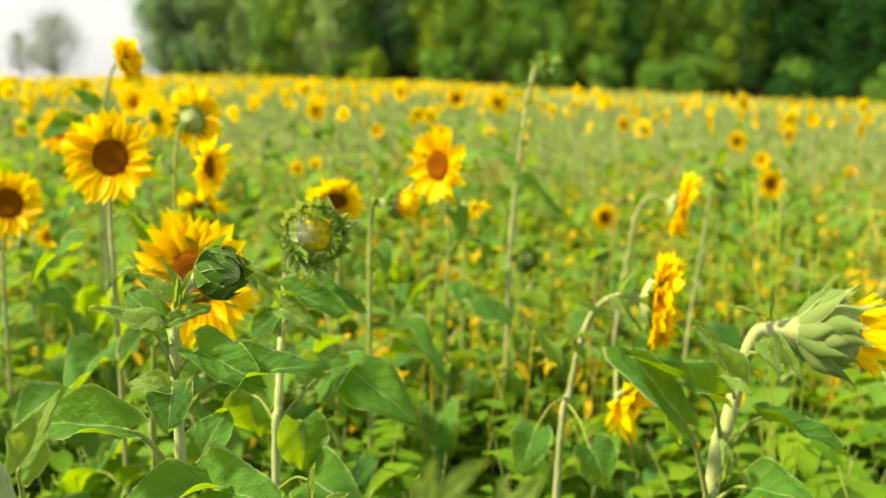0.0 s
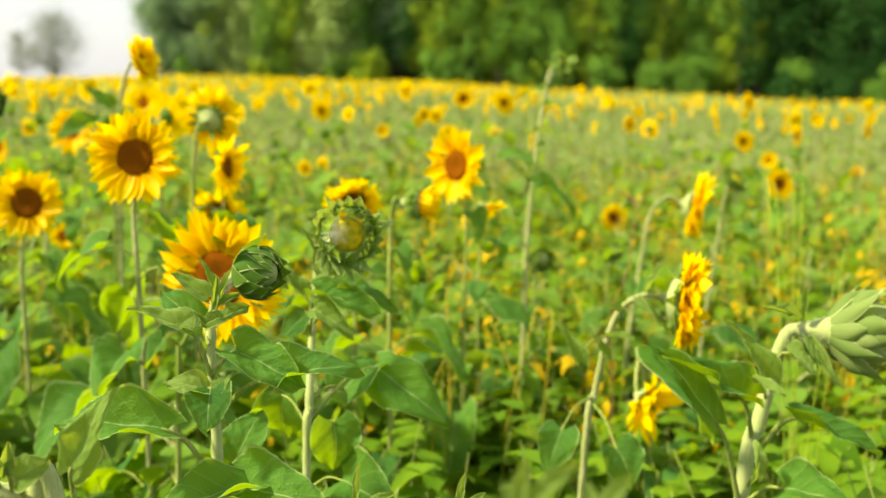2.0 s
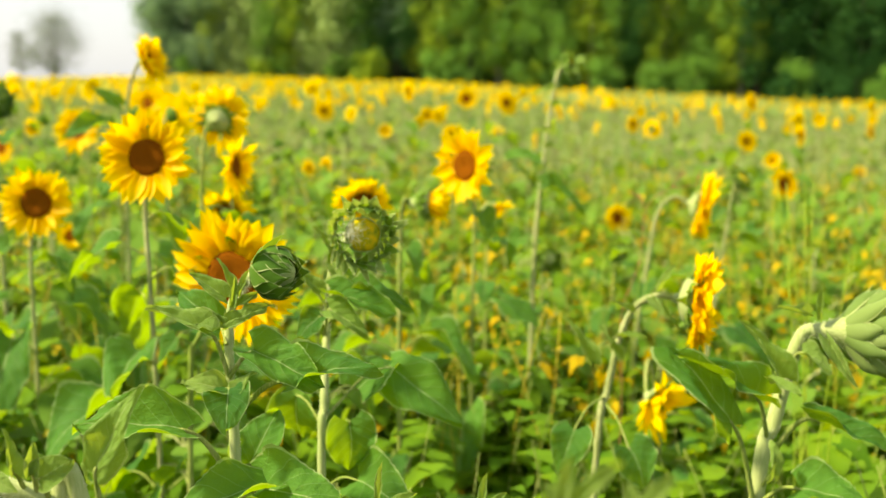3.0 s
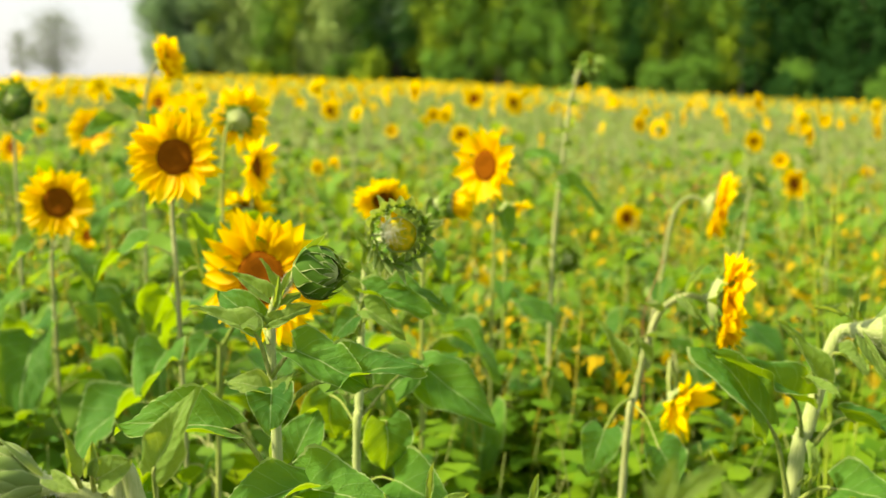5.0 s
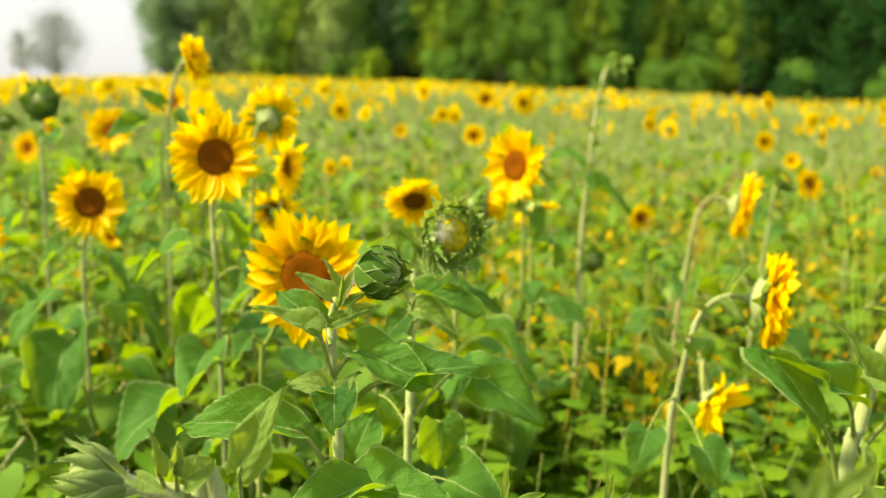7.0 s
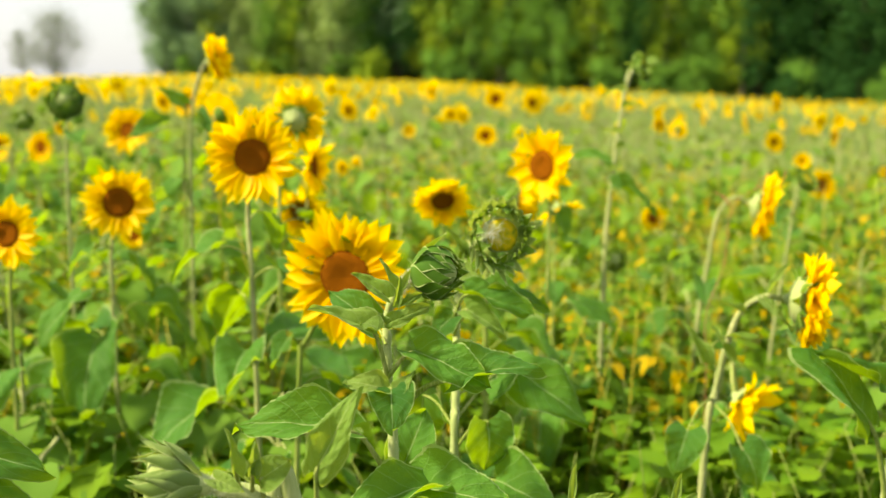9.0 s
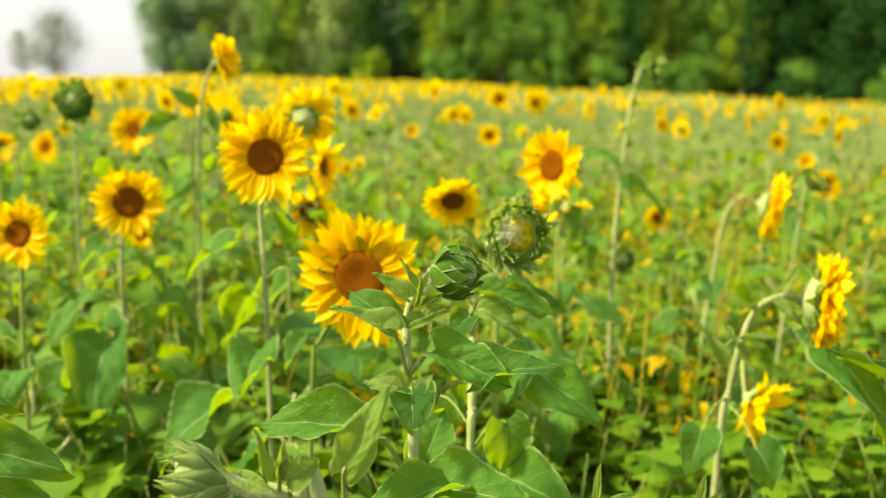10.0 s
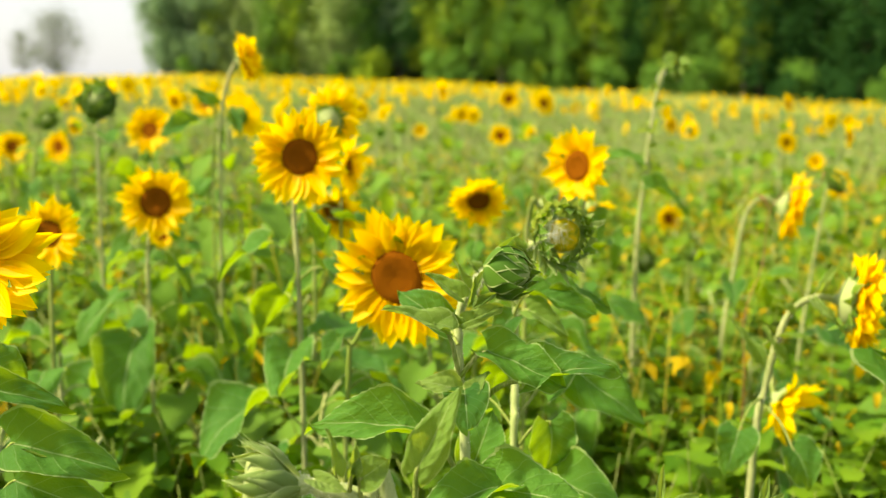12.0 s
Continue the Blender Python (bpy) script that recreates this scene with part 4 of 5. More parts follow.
leaf_part(p, (-0.333, 1.665, 1.101), (-0.373, 1.653, 1.150), (0.2, -0.7, 0.5), 0.05, 1, (-0.286, 1.657, 1.056))
leaf_part(p, (-0.272, 1.673, 1.146), (-0.307, 1.663, 1.208), (0.5, -0.7, 0.3), 0.028, 3)
leaf_part(p, (-0.275, 1.650, 1.133), (-0.241, 1.603, 1.094), (-0.2, -0.7, 0.5), 0.026, 1)
leaf_part(p, (-0.280, 1.670, 1.131), (-0.276, 1.680, 1.189), (-0.3, -0.8, 0.2), 0.022, 3)
leaf_part(p, (-0.301, 1.611, 1.022), (-0.301, 1.615, 1.046), (0.1, -0.8, 0.5), 0.03, 5)
leaf_part(p, (-0.236, 1.680, 0.896), (-0.152, 1.793, 0.962), (-0.1, -0.55, 0.8), 0.11, 0, (-0.288, 1.611, 0.908))
leaf_part(p, (-0.239, 1.527, 0.892), (-0.219, 1.493, 0.811), (0.2, -0.8, 0.4), 0.11, 4, (-0.293, 1.594, 0.810))
leaf_part(p, (-0.349, 1.669, 0.889), (-0.362, 1.670, 0.779), (-0.1, -0.8, 0.4), 0.11, 2, (-0.291, 1.601, 0.849))
leaf_part(p, (-0.225, 1.510, 0.793), (-0.145, 1.411, 0.808), (0.1, -0.7, 0.7), 0.12, 0, (-0.294, 1.573, 0.745))
leaf_part(p, (-0.271, 1.600, 1.093), (-0.158, 1.550, 1.089), (0.0, -0.5, 0.85), 0.06, 1, (-0.293, 1.660, 1.040))
leaf_part(p, (-0.275, 1.580, 1.072), (-0.205, 1.540, 1.048), (0.1, -0.7, 0.6), 0.05, 0, (-0.292, 1.650, 1.011))
leaf_part(p, (-0.299, 1.640, 1.091), (-0.329, 1.630, 1.129), (0.4, -0.7, 0.4), 0.04, 3)
leaf_part(p, (-0.294, 1.620, 1.050), (-0.336, 1.580, 1.035), (-0.1, -0.6, 0.7), 0.06, 2, (-0.293, 1.650, 1.001))
leaf_part(p, (-0.281, 1.620, 1.106), (-0.245, 1.610, 1.127), (-0.2, -0.6, 0.7), 0.034, 3)
budded("round dark green bud on an upright stem", (-1.559, 3.167, 1.393), (0.15, -0.9, 0.25), 0.046, [(-1.569, 3.196, 1.329), (-1.570, 3.169, 1.114)], 43, 8, tall=0.78, size=0.19, old=True, hug=True)
budded("small green bud on an upright stem", (-2.169, 4.234, 1.288), (0.1, -0.8, 0.4), 0.034, [(-2.207, 4.244, 1.227), (-2.238, 4.206, 1.005)], 44, 5, tall=0.85, hug=True)
p, pts = sunflower("nodding bud with its first yellow petals", [(-0.183, 2.485, 1.148), (-0.195, 2.518, 1.046), (-0.198, 2.492, 0.835)])
neck = side_head(p, (-0.132, 2.484, 1.142), (0.95, -0.25, 0.03), 0.037, 0.056, 45, 30, 0.046, 9, False)
pts = stem_part(p, [neck] + pts, 0.0055, 0.0075)
auto_leaves(p, pts, 7, 50)
budded("pale green bud on a leaning stem", (1.007, 3.442, 1.110), (0.55, -0.4, 0.6), 0.036, [(0.973, 3.443, 1.055), (0.947, 3.429, 0.858), (0.895, 3.385, 0.486)], 46, 6, tall=0.8, opening=0.3, old=True)
budded("small dark bud low among the leaves", (0.298, 3.344, 0.836), (0.2, -0.8, 0.1), 0.034, [(0.286, 3.410, 0.862), (0.283, 3.421, 0.691)], 47, 4, tall=0.8)
budded("small dark bud low among the leaves", (0.691, 4.136, 0.721), (0.1, -0.9, 0.1), 0.032, [(0.688, 4.198, 0.726), (0.690, 4.203, 0.517)], 48, 4, tall=0.8)
p, pts = budded("very tall thin sunflower with a small ragged bud", (0.337, 3.166, 1.508), (0.80, -0.35, 0.35), 0.034, [(0.296, 3.163, 1.486), (0.268, 3.147, 1.340), (0.243, 3.123, 1.138), (0.222, 3.094, 0.916), (0.210, 3.050, 0.542)], 49, 3, size=0.09, old=True, r=(0.0062, 0.0085), opening=0.5, tall=0.7, long_bracts=1.3)
for k, (b, e) in enumerate((((0.276, 3.134, 1.377), (0.316, 3.098, 1.405)), ((0.258, 3.119, 1.296), (0.207, 3.082, 1.315)), ((0.262, 3.112, 1.250), (0.287, 3.064, 1.271)), ((0.245, 3.099, 1.177), (0.194, 3.056, 1.163)), ((0.273, 3.143, 1.432), (0.216, 3.106, 1.450)), ((0.248, 3.122, 1.194), (0.133, 3.163, 1.256)), ((0.242, 3.109, 1.121), (0.387, 3.033, 1.092)))):
    leaf_part(p, b, e, (0, -0.5, 0.8), 0.028 if k < 5 else 0.07, k % 6)
ruff = random.Random(15)
for k in range(12):
    ang = k * 2.4
    out = Vector((math.cos(ang), math.sin(ang) - 0.2, ruff.uniform(-0.5, 0.9)))
    b = Vector((0.340, 3.160, 1.514)) + out * 0.014
    leaf_part(p, b, b + out.normalized() * ruff.uniform(0.034, 0.052), (-0.5, -0.4, 0.7), ruff.uniform(0.026, 0.040), ruff.randrange(6))

# the thick hairy plant turned to the side
p, pts = sunflower("thick pale hairy sunflower turned to the side", [(0.541, 1.588, 1.030), (0.524, 1.590, 0.985), (0.515, 1.590, 0.945), (0.497, 1.584, 0.866), (0.472, 1.573, 0.745)])
neck = side_head(p, (0.648, 1.571, 1.034), (0.97, -0.12, -0.02), 0.060, 0.124, 51, 34, 0.05)
pts = stem_part(p, [neck] + pts, 0.0105, 0.0138, old=True, mat=DOWNY)
hairs(p, pts, 0.0105, 0.0138, 1100, 51, 0.005)
leaf_part(p, (0.408, 1.526, 0.885), (0.311, 1.501, 1.036), (0.45, -0.80, 0.30), 0.100, 5, (0.462, 1.560, 0.730), 0.0045)
leaf_part(p, (0.449, 1.534, 0.929), (0.316, 1.473, 1.045), (0.40, -0.55, 0.65), 0.075, 1, (0.488, 1.577, 0.827), 0.004)
leaf_part(p, (0.485, 1.540, 0.964), (0.427, 1.528, 1.073), (0.55, -0.70, 0.35), 0.055, 3, (0.509, 1.589, 0.895))
leaf_part(p, (0.461, 1.510, 0.966), (0.495, 1.459, 0.965), (0.0, -0.4, 0.9), 0.036, 3, (0.504, 1.576, 0.941))
leaf_part(p, (0.540, 1.530, 0.896), (0.666, 1.460, 0.871), (0.15, -0.45, 0.88), 0.066, 3, (0.495, 1.575, 0.818), 0.0050)
leaf_part(p, (0.525, 1.547, 1.005), (0.562, 1.506, 1.002), (0.1, -0.5, 0.8), 0.05, 2, (0.521, 1.583, 0.979))
leaf_part(p, (0.465, 1.482, 0.806), (0.473, 1.472, 0.869), (0.3, -0.8, 0.3), 0.035, 5, (0.478, 1.565, 0.759))
leaf_part(p, (0.513, 1.489, 0.787), (0.593, 1.412, 0.815), (0.1, -0.55, 0.8), 0.100, 0, (0.472, 1.560, 0.730), 0.004)
leaf_part(p, (0.538, 1.577, 1.061), (0.481, 1.542, 1.094), (0.2, -0.4, 0.8), 0.020, 3)
leaf_part(p, (0.567, 1.577, 1.061), (0.555, 1.566, 1.114), (-0.7, -0.5, 0.3), 0.020, 3)
leaf_part(p, (0.568, 1.551, 1.028), (0.599, 1.498, 0.956), (-0.6, -0.5, 0.5), 0.030, 3)

# low plant right in front, with its head turned to the left and one leaf standing up
p, pts = sunflower("low sunflower with a fuzzy green head and an upright leaf", [(-0.548, 0.970, 1.018), (-0.503, 0.977, 0.999), (-0.469, 0.979, 0.951)])
neck = side_head(p, (-0.603, 0.962, 1.027), (-0.93, -0.20, 0.14), 0.034, 0.070, 61, 0, 0.04, 11, False, 1.5)
pts = stem_part(p, [neck] + pts, 0.010, 0.012, old=True, mat=DOWNY)
hairs(p, pts, 0.010, 0.012, 900, 61)
leaf_part(p, (-0.447, 0.945, 1.048), (-0.404, 0.941, 1.140), (-0.25, -0.90, 0.25), 0.052, 5, (-0.449, 0.961, 0.961), 0.0035)
leaf_part(p, (-0.534, 0.945, 1.048), (-0.535, 0.944, 1.097), (0.75, -0.5, 0.2), 0.022, 3, (-0.533, 0.970, 1.015))
leaf_part(p, (-0.514, 0.945, 1.048), (-0.508, 0.941, 1.082), (0.4, -0.8, 0.2), 0.020, 1, (-0.520, 0.970, 1.012))
leaf_part(p, (-0.506, 0.944, 1.040), (-0.474, 0.947, 1.060), (-0.1, -0.85, 0.3), 0.045, 2, (-0.508, 0.969, 1.009))
leaf_part(p, (-0.553, 0.944, 1.040), (-0.520, 0.914, 1.041), (-0.1, -0.7, 0.6), 0.030, 3)

# broad leaves of a plant beside the path
p, pts = sunflower("leafy sunflower with broad folded leaves", [(-1.121, 1.332, 1.054), (-1.118, 1.310, 0.924)])
pts = stem_part(p, pts, 0.007, 0.009)
leaf_part(p, (-1.022, 1.262, 0.953), (-0.866, 1.222, 0.944), (0.05, -0.78, 0.64), 0.105, 0, (-1.088, 1.287, 0.795), 0.0035)
leaf_part(p, (-1.025, 1.270, 0.895), (-0.880, 1.220, 0.868), (0.1, -0.85, 0.5), 0.105, 0, (-1.088, 1.287, 0.795), 0.003)
leaf_part(p, (-1.077, 1.287, 1.026), (-0.947, 1.247, 1.029), (0.05, -0.75, 0.65), 0.060, 0, (-1.119, 1.315, 0.957))
leaf_part(p, (-1.098, 1.351, 1.048), (-1.023, 1.368, 1.025), (0.05, -0.6, 0.75), 0.09, 4, (-1.121, 1.324, 1.005))

# tips of plants that grow just below the view
def shoot(label, foot, tips):
    """A short young plant: an upright stem with narrow leaves near its top."""
    plant, line = sunflower(label, [foot, Vector(foot) - Vector((0, 0, 0.1))])
    line = stem_part(plant, line, 0.004, 0.006)
    for tip, w in tips:
        tip = Vector(tip)
        b = line[0].lerp(tip, 0.25)
        leaf_part(plant, b, tip, (-0.3, -0.6, 0.6), w, 3, line[2], 0.002)


shoot("short pale sunflower shoot with narrow young leaves", (-0.007, 0.544, 1.190), (((-0.007, 0.531, 1.232), 0.017), ((0.021, 0.521, 1.235), 0.019), ((-0.019, 0.547, 1.212), 0.015)))
shoot("short pale sunflower shoot with narrow young leaves", (0.043, 0.562, 1.177), (((0.059, 0.548, 1.215), 0.020), ((0.036, 0.566, 1.204), 0.017)))
shoot("short sunflower shoot with upright young leaves", (-0.155, 1.078, 0.934), (((-0.157, 1.070, 1.005), 0.016), ((-0.115, 1.055, 0.976), 0.03)))
shoot("short sunflower shoot with upright young leaves", (-0.033, 1.078, 0.934), (((-0.031, 1.068, 0.993), 0.018), ((-0.061, 1.063, 0.966), 0.02), ((-0.004, 1.083, 0.965), 0.02)))


def grass(label, foot, count, height, seed, mat, spread=0.06, name="grass_clump"):
    """Thin upright blades from one foot."""
    rnd = random.Random(seed)
    foot = Vector((foot[0], foot[1], ground_height(foot[0], foot[1])))
    ob = new(name)
    ob.location = foot
    for k in range(count):
        a, q = rnd.uniform(0, 6.28), rnd.uniform(0, spread)
        b = Vector((q * math.cos(a), q * math.sin(a), 0))
        h = height * rnd.uniform(0.75, 1.05)
        lean = Vector((rnd.gauss(0, 0.05), rnd.gauss(0, 0.05), 0))
        g = Geo()
        tube(g, smooth_line((b, b + lean * 0.4 + Vector((0, 0, h * 0.5)), b + lean * 1.6 + Vector((0, 0, h))), 4), 0.0024, 0.0009, 4)
        part("blade", g.mesh("blade", [mat]), ob)
    return tagged(ob, label, "grass", "grass in the field")


GRASS = plain_material("grass", [(0.3, (0.20, 0.33, 0.02)), (0.7, (0.34, 0.44, 0.05))], 30.0, 0.6)
grass("clump of tall thin yellow-green grass", (0.821, 2.239, 0.897), 7, 1.22, 3, GRASS)
grass("clump of thin green grass between the plants", (0.438, 2.811, 0.685), 5, 0.95, 4, GRASS)


def red_weed():
    """A thin reddish weed with small nodding tips."""
    a = [Vector(q) for q in ((0.616, 2.592, 1.179), (0.539, 2.590, 1.168), (0.477, 2.581, 1.115), (0.454, 2.554, 0.962), (0.407, 2.531, 0.825), (0.412, 2.513, 0.605))]
    foot = Vector((a[-1].x, a[-1].y, ground_height(a[-1].x, a[-1].y)))
    ob = new("weed")
    ob.location = foot
    g = Geo()
    tube(g, [q - foot for q in smooth_line(a + [foot], 5)], 0.0008, 0.0018, 6)
    part("stem", g.mesh("stem", [REDSTEM]), ob)
    rnd = random.Random(5)
    for k in range(7):
        s = a[k % 4] - foot
        e = s + Vector((rnd.uniform(-0.05, 0.05), rnd.uniform(-0.03, 0.03), rnd.uniform(0.0, 0.05)))
        g = Geo()
        tube(g, smooth_line((s, (s + e) / 2 + Vector((0, 0, 0.006)), e), 3), 0.0006, 0.0022, 5)
        part("tip", g.mesh("tip", [REDSTEM]), ob)
    tagged(ob, "thin reddish weed with small nodding tips", "weed")


red_weed()

# ---- the field behind ----
def field_head(rnd, disc_r, petal_l, count, fine):
    """Disc, petals and green back of a flower farther off: materials 0 leaf, 1 stem, 2 petal, 3 disc."""
    g = Geo()
    n = 12 if fine else 7
    turned(g, [(disc_r * k, disc_r * h) for k, h in ((0.15, -0.6), (0.8, -0.3), (1.02, 0.0))], n, 0)
    turned(g, [(disc_r * k, disc_r * h) for k, h in ((1.0, 0.0), (0.7, 0.18), (0.01, 0.1))], n, 3)
    for k in range(count):
        a = 2 * math.pi * (k + rnd.uniform(-0.3, 0.3)) / count
        s = petal_shape(petal_l * rnd.uniform(0.85, 1.1), petal_l * (0.5 if fine else 0.6), 0.3, rnd.uniform(-0.1, 0.2), k, 4 if fine else 3, 3 if fine else 2)
        g.put(s, Matrix.Rotation(a, 4, "Z") @ Matrix.Translation((disc_r * 0.9, 0, 0)) @ Matrix.Rotation(-rnd.uniform(0.05, 0.4), 4, "Y"), 2)
    return g


def field_plant(seed, height, kind, fine):
    """One plant of the field at its foot: (stem, leaves, head) as separate shapes."""
    rnd = random.Random(seed)
    stem, leaves, head = Geo(), [], None
    lean = Vector((rnd.gauss(0, 0.04), rnd.gauss(0, 0.04), 0))
    face = Vector((rnd.choice((-0.4, 0.2, 0.8, 1.0)), -0.8, rnd.uniform(-0.25, 0.35))).normalized()
    top = lean + Vector((0, 0, height))
    line = smooth_line((Vector((0, 0, 0)), lean * 0.5 + Vector((0, 0, height * 0.5)), top - face * 0.05 - Vector((0, 0, 0.08)), top), 4 if fine else 2)
    tube(stem, line, 0.0080 if fine else 0.013, 0.0050 if fine else 0.009, 6 if fine else 4, 1)
    ang = rnd.uniform(0, 6)
    total = (12 if kind == "none" else 9) if fine else 6
    for k in range(total):
        f = (k + 0.5) / total
        z = height * (0.86 - 0.64 * f)
        p = min(line, key=lambda q: abs(q.z - z))
        ang += 2.4 + rnd.uniform(-0.4, 0.4)
        ln = rnd.uniform(0.14, 0.21) * (0.6 + 0.5 * min(1, 2 * f))
        out = Vector((math.cos(ang), math.sin(ang), 0))
        b = p + out * ln * 0.5 + Vector((0, 0, ln * 0.25))
        x = (out + Vector((0, 0, rnd.uniform(-0.7, 0.15)))).normalized()
        zz = (Vector((0, 0, 1)) + out * 0.5)
        zz = (zz - x * zz.dot(x)).normalized()
        m = Matrix.Translation(b) @ Matrix((x, zz.cross(x), zz)).transposed().to_4x4()
        g = Geo()
        g.put(blade(ln, 0.82, rnd.uniform(0.1, 0.5), rnd.uniform(0.1, 0.6), 0.12, seed * 9 + k, 7 if fine else 4, 5 if fine else 3, 0.0), m, 0)
        tube(g, smooth_line((p, (p + b) / 2 + Vector((0, 0, ln * 0.12)), b + x * 0.01), 2), 0.0042, 0.003, 4 if fine else 3, 1)
        leaves.append(g)
    if kind == "bloom":
        head = Geo()
        head.put(field_head(rnd, 0.031 if fine else 0.024, 0.070 if fine else 0.078, 22 if fine else 12, fine), facing(top + face * 0.02, face))
    elif kind == "bud":
        head = Geo()
        up = Vector((rnd.uniform(-0.4, 0.6), -0.4, 0.7)).normalized()
        b = Geo()
        turned(b, [(0.034 * k, 0.05 * h) for k, h in ((0.2, 0), (0.8, 0.2), (1, 0.6), (0.8, 1.0), (0.4, 1.2), (0.01, 1.25))], 10 if fine else 6, 0)
        for k in range(9):
            b.put(petal_shape(0.05, 0.02, 0.3, -0.3, k, 3, 3), Matrix.Rotation(k * 0.7, 4, "Z") @ Matrix.Translation((0.028, 0, 0.015)) @ Matrix.Rotation(-1.0, 4, "Y"), 0)
        head.put(b, facing(top, up))
    return stem, leaves, head


F_MATS = [F_LEAF, F_STEM, F_PETAL, DISC]
FAR_MATS = [HAZED_LEAF, F_STEM, F_PETAL, DISC]
near_kinds, near_heads = [], []
for k, (h, kind) in enumerate(((1.16, "bloom"), (1.02, "bloom"), (1.24, "bloom"), (0.9, "bloom"), (1.05, "bud"), (0.85, "bud"), (0.74, "none"), (0.58, "none"), (0.88, "none"))):
    stem, leaves, head = field_plant(100 + k, h, kind, True)
    ob = new("sunflower")
    part("stem", stem.mesh("stem", F_MATS), ob)
    for g in leaves:
        part("leaf", g.mesh("leaf", F_MATS), ob)
    near_heads.append(None)
    if head:
        near_heads[-1] = part("flower_head" if kind == "bloom" else "flower_bud", head.mesh("flower_head", F_MATS), ob)
    lab = {"bloom": "yellow sunflower in bloom farther into the field", "bud": "green sunflower in bud among the others", "none": "short leafy young sunflower without a flower"}[kind]
    near_kinds.append(tagged(ob, lab, "sunflower", "sunflowers in the field"))


def scatter():
    rnd = random.Random(77)
    used = set()
    count = 0
    y = 2.3
    while y < 9.5:
        half = 0.50 * y + 0.45
        x = -half - 0.25 + rnd.uniform(0, 0.3)
        while x < half:
            px, py = x + rnd.uniform(-0.14, 0.14), y + rnd.uniform(-0.18, 0.18)
            q = rnd.random()
            if py < 4.4:
                k = rnd.choice((6, 8, 8, 7)) if px < -0.2 else rnd.choice((6, 7, 7, 8))
            elif py < 6:
                k = rnd.choice((6, 8, 6, 8, 5, 4))
            else:
                k = rnd.choice((4, 5, 6, 8, 8, 5)) if abs(px) < 0.47 * py + 0.5 else rnd.randrange(9)
            right = px > -0.08 * py
            if right and py < 6.6:
                k = rnd.choice((6, 7, 7, 7))
            elif right:
                k = rnd.choice((5, 6, 6, 8))
            if px > -0.15 and py < 3.8 and rnd.random() < 0.6:
                q = 1.0
            if q < 0.86 and count < 255:
                m = Matrix.Translation((px, py, ground_height(px, py))) @ Matrix.Rotation(rnd.gauss(0, 0.5) if k < 4 else rnd.uniform(0, 6.28), 4, "Z") @ Matrix.Rotation(rnd.gauss(0, 0.05), 4, "X")
                s = rnd.uniform(0.88, 1.10) * (0.9 if right else 1.0)
                if k in used:
                    ob = copy_thing(near_kinds[k], m)
                else:
                    ob = near_kinds[k]
                    ob.matrix_basis = m
                    used.add(k)
                ob.scale = (s, s, s)
                count += 1
            x += rnd.uniform(0.30, 0.50)
        y += 0.38
    for k, ob in enumerate(near_kinds):
        if k not in used:
            ob.matrix_basis = Matrix.Translation((-5.5 - k * 0.4, 9.0, ground_height(-5.5 - k * 0.4, 9.0)))


scatter()

# flowers that stand out in the middle of the field
HEADS = [(1.595, 8.465, 1.105), (1.811, 8.660, 1.057), (1.929, 8.274, 1.171), (2.414, 8.670, 1.117), (2.778, 8.902, 1.285), (3.113, 8.880, 1.156),
         (2.401, 6.638, 1.102), (2.478, 8.038, 0.981), (2.487, 7.409, 0.869), (1.865, 9.006, 0.711), (3.604, 8.394, 0.692), (0.496, 8.700, 1.289),
         (3.607, 8.254, 1.056), (-3.267, 7.486, 1.311), (-3.369, 7.654, 1.111), (-1.208, 9.092, 1.207), (-1.015, 6.599, 0.877),
         (-0.995, 7.403, 0.834), (-2.409, 7.900, 1.359), (-2.850, 8.700, 1.289), (-0.641, 9.260, 1.008), (-0.427, 9.528, 1.384), (-0.236, 9.287, 1.164),
         (-1.388, 4.643, 1.302), (1.024, 9.088, 1.186), (0.762, 8.842, 0.934)]


def stand_out():
    rnd = random.Random(8)
    for k, at in enumerate(HEADS):
        at, i = Vector(at), (0, 1, 2, 3)[k % 4]
        head = near_heads[i].data.vertices
        mid = sum((q.co for q in head), Vector()) / len(head)
        g = ground_height(at.x, at.y)
        s = (at.z - g) / mid.z
        m = Matrix.Rotation(rnd.gauss(0.1, 0.7), 4, "Z") @ Matrix.Diagonal((s, s, s, 1))
        off = m @ mid
        ob = copy_thing(near_kinds[i], Matrix.Translation((at.x - off.x, at.y - off.y, g)) @ m.to_quaternion().to_matrix().to_4x4())
        ob.scale = (s, s, s)


stand_out()


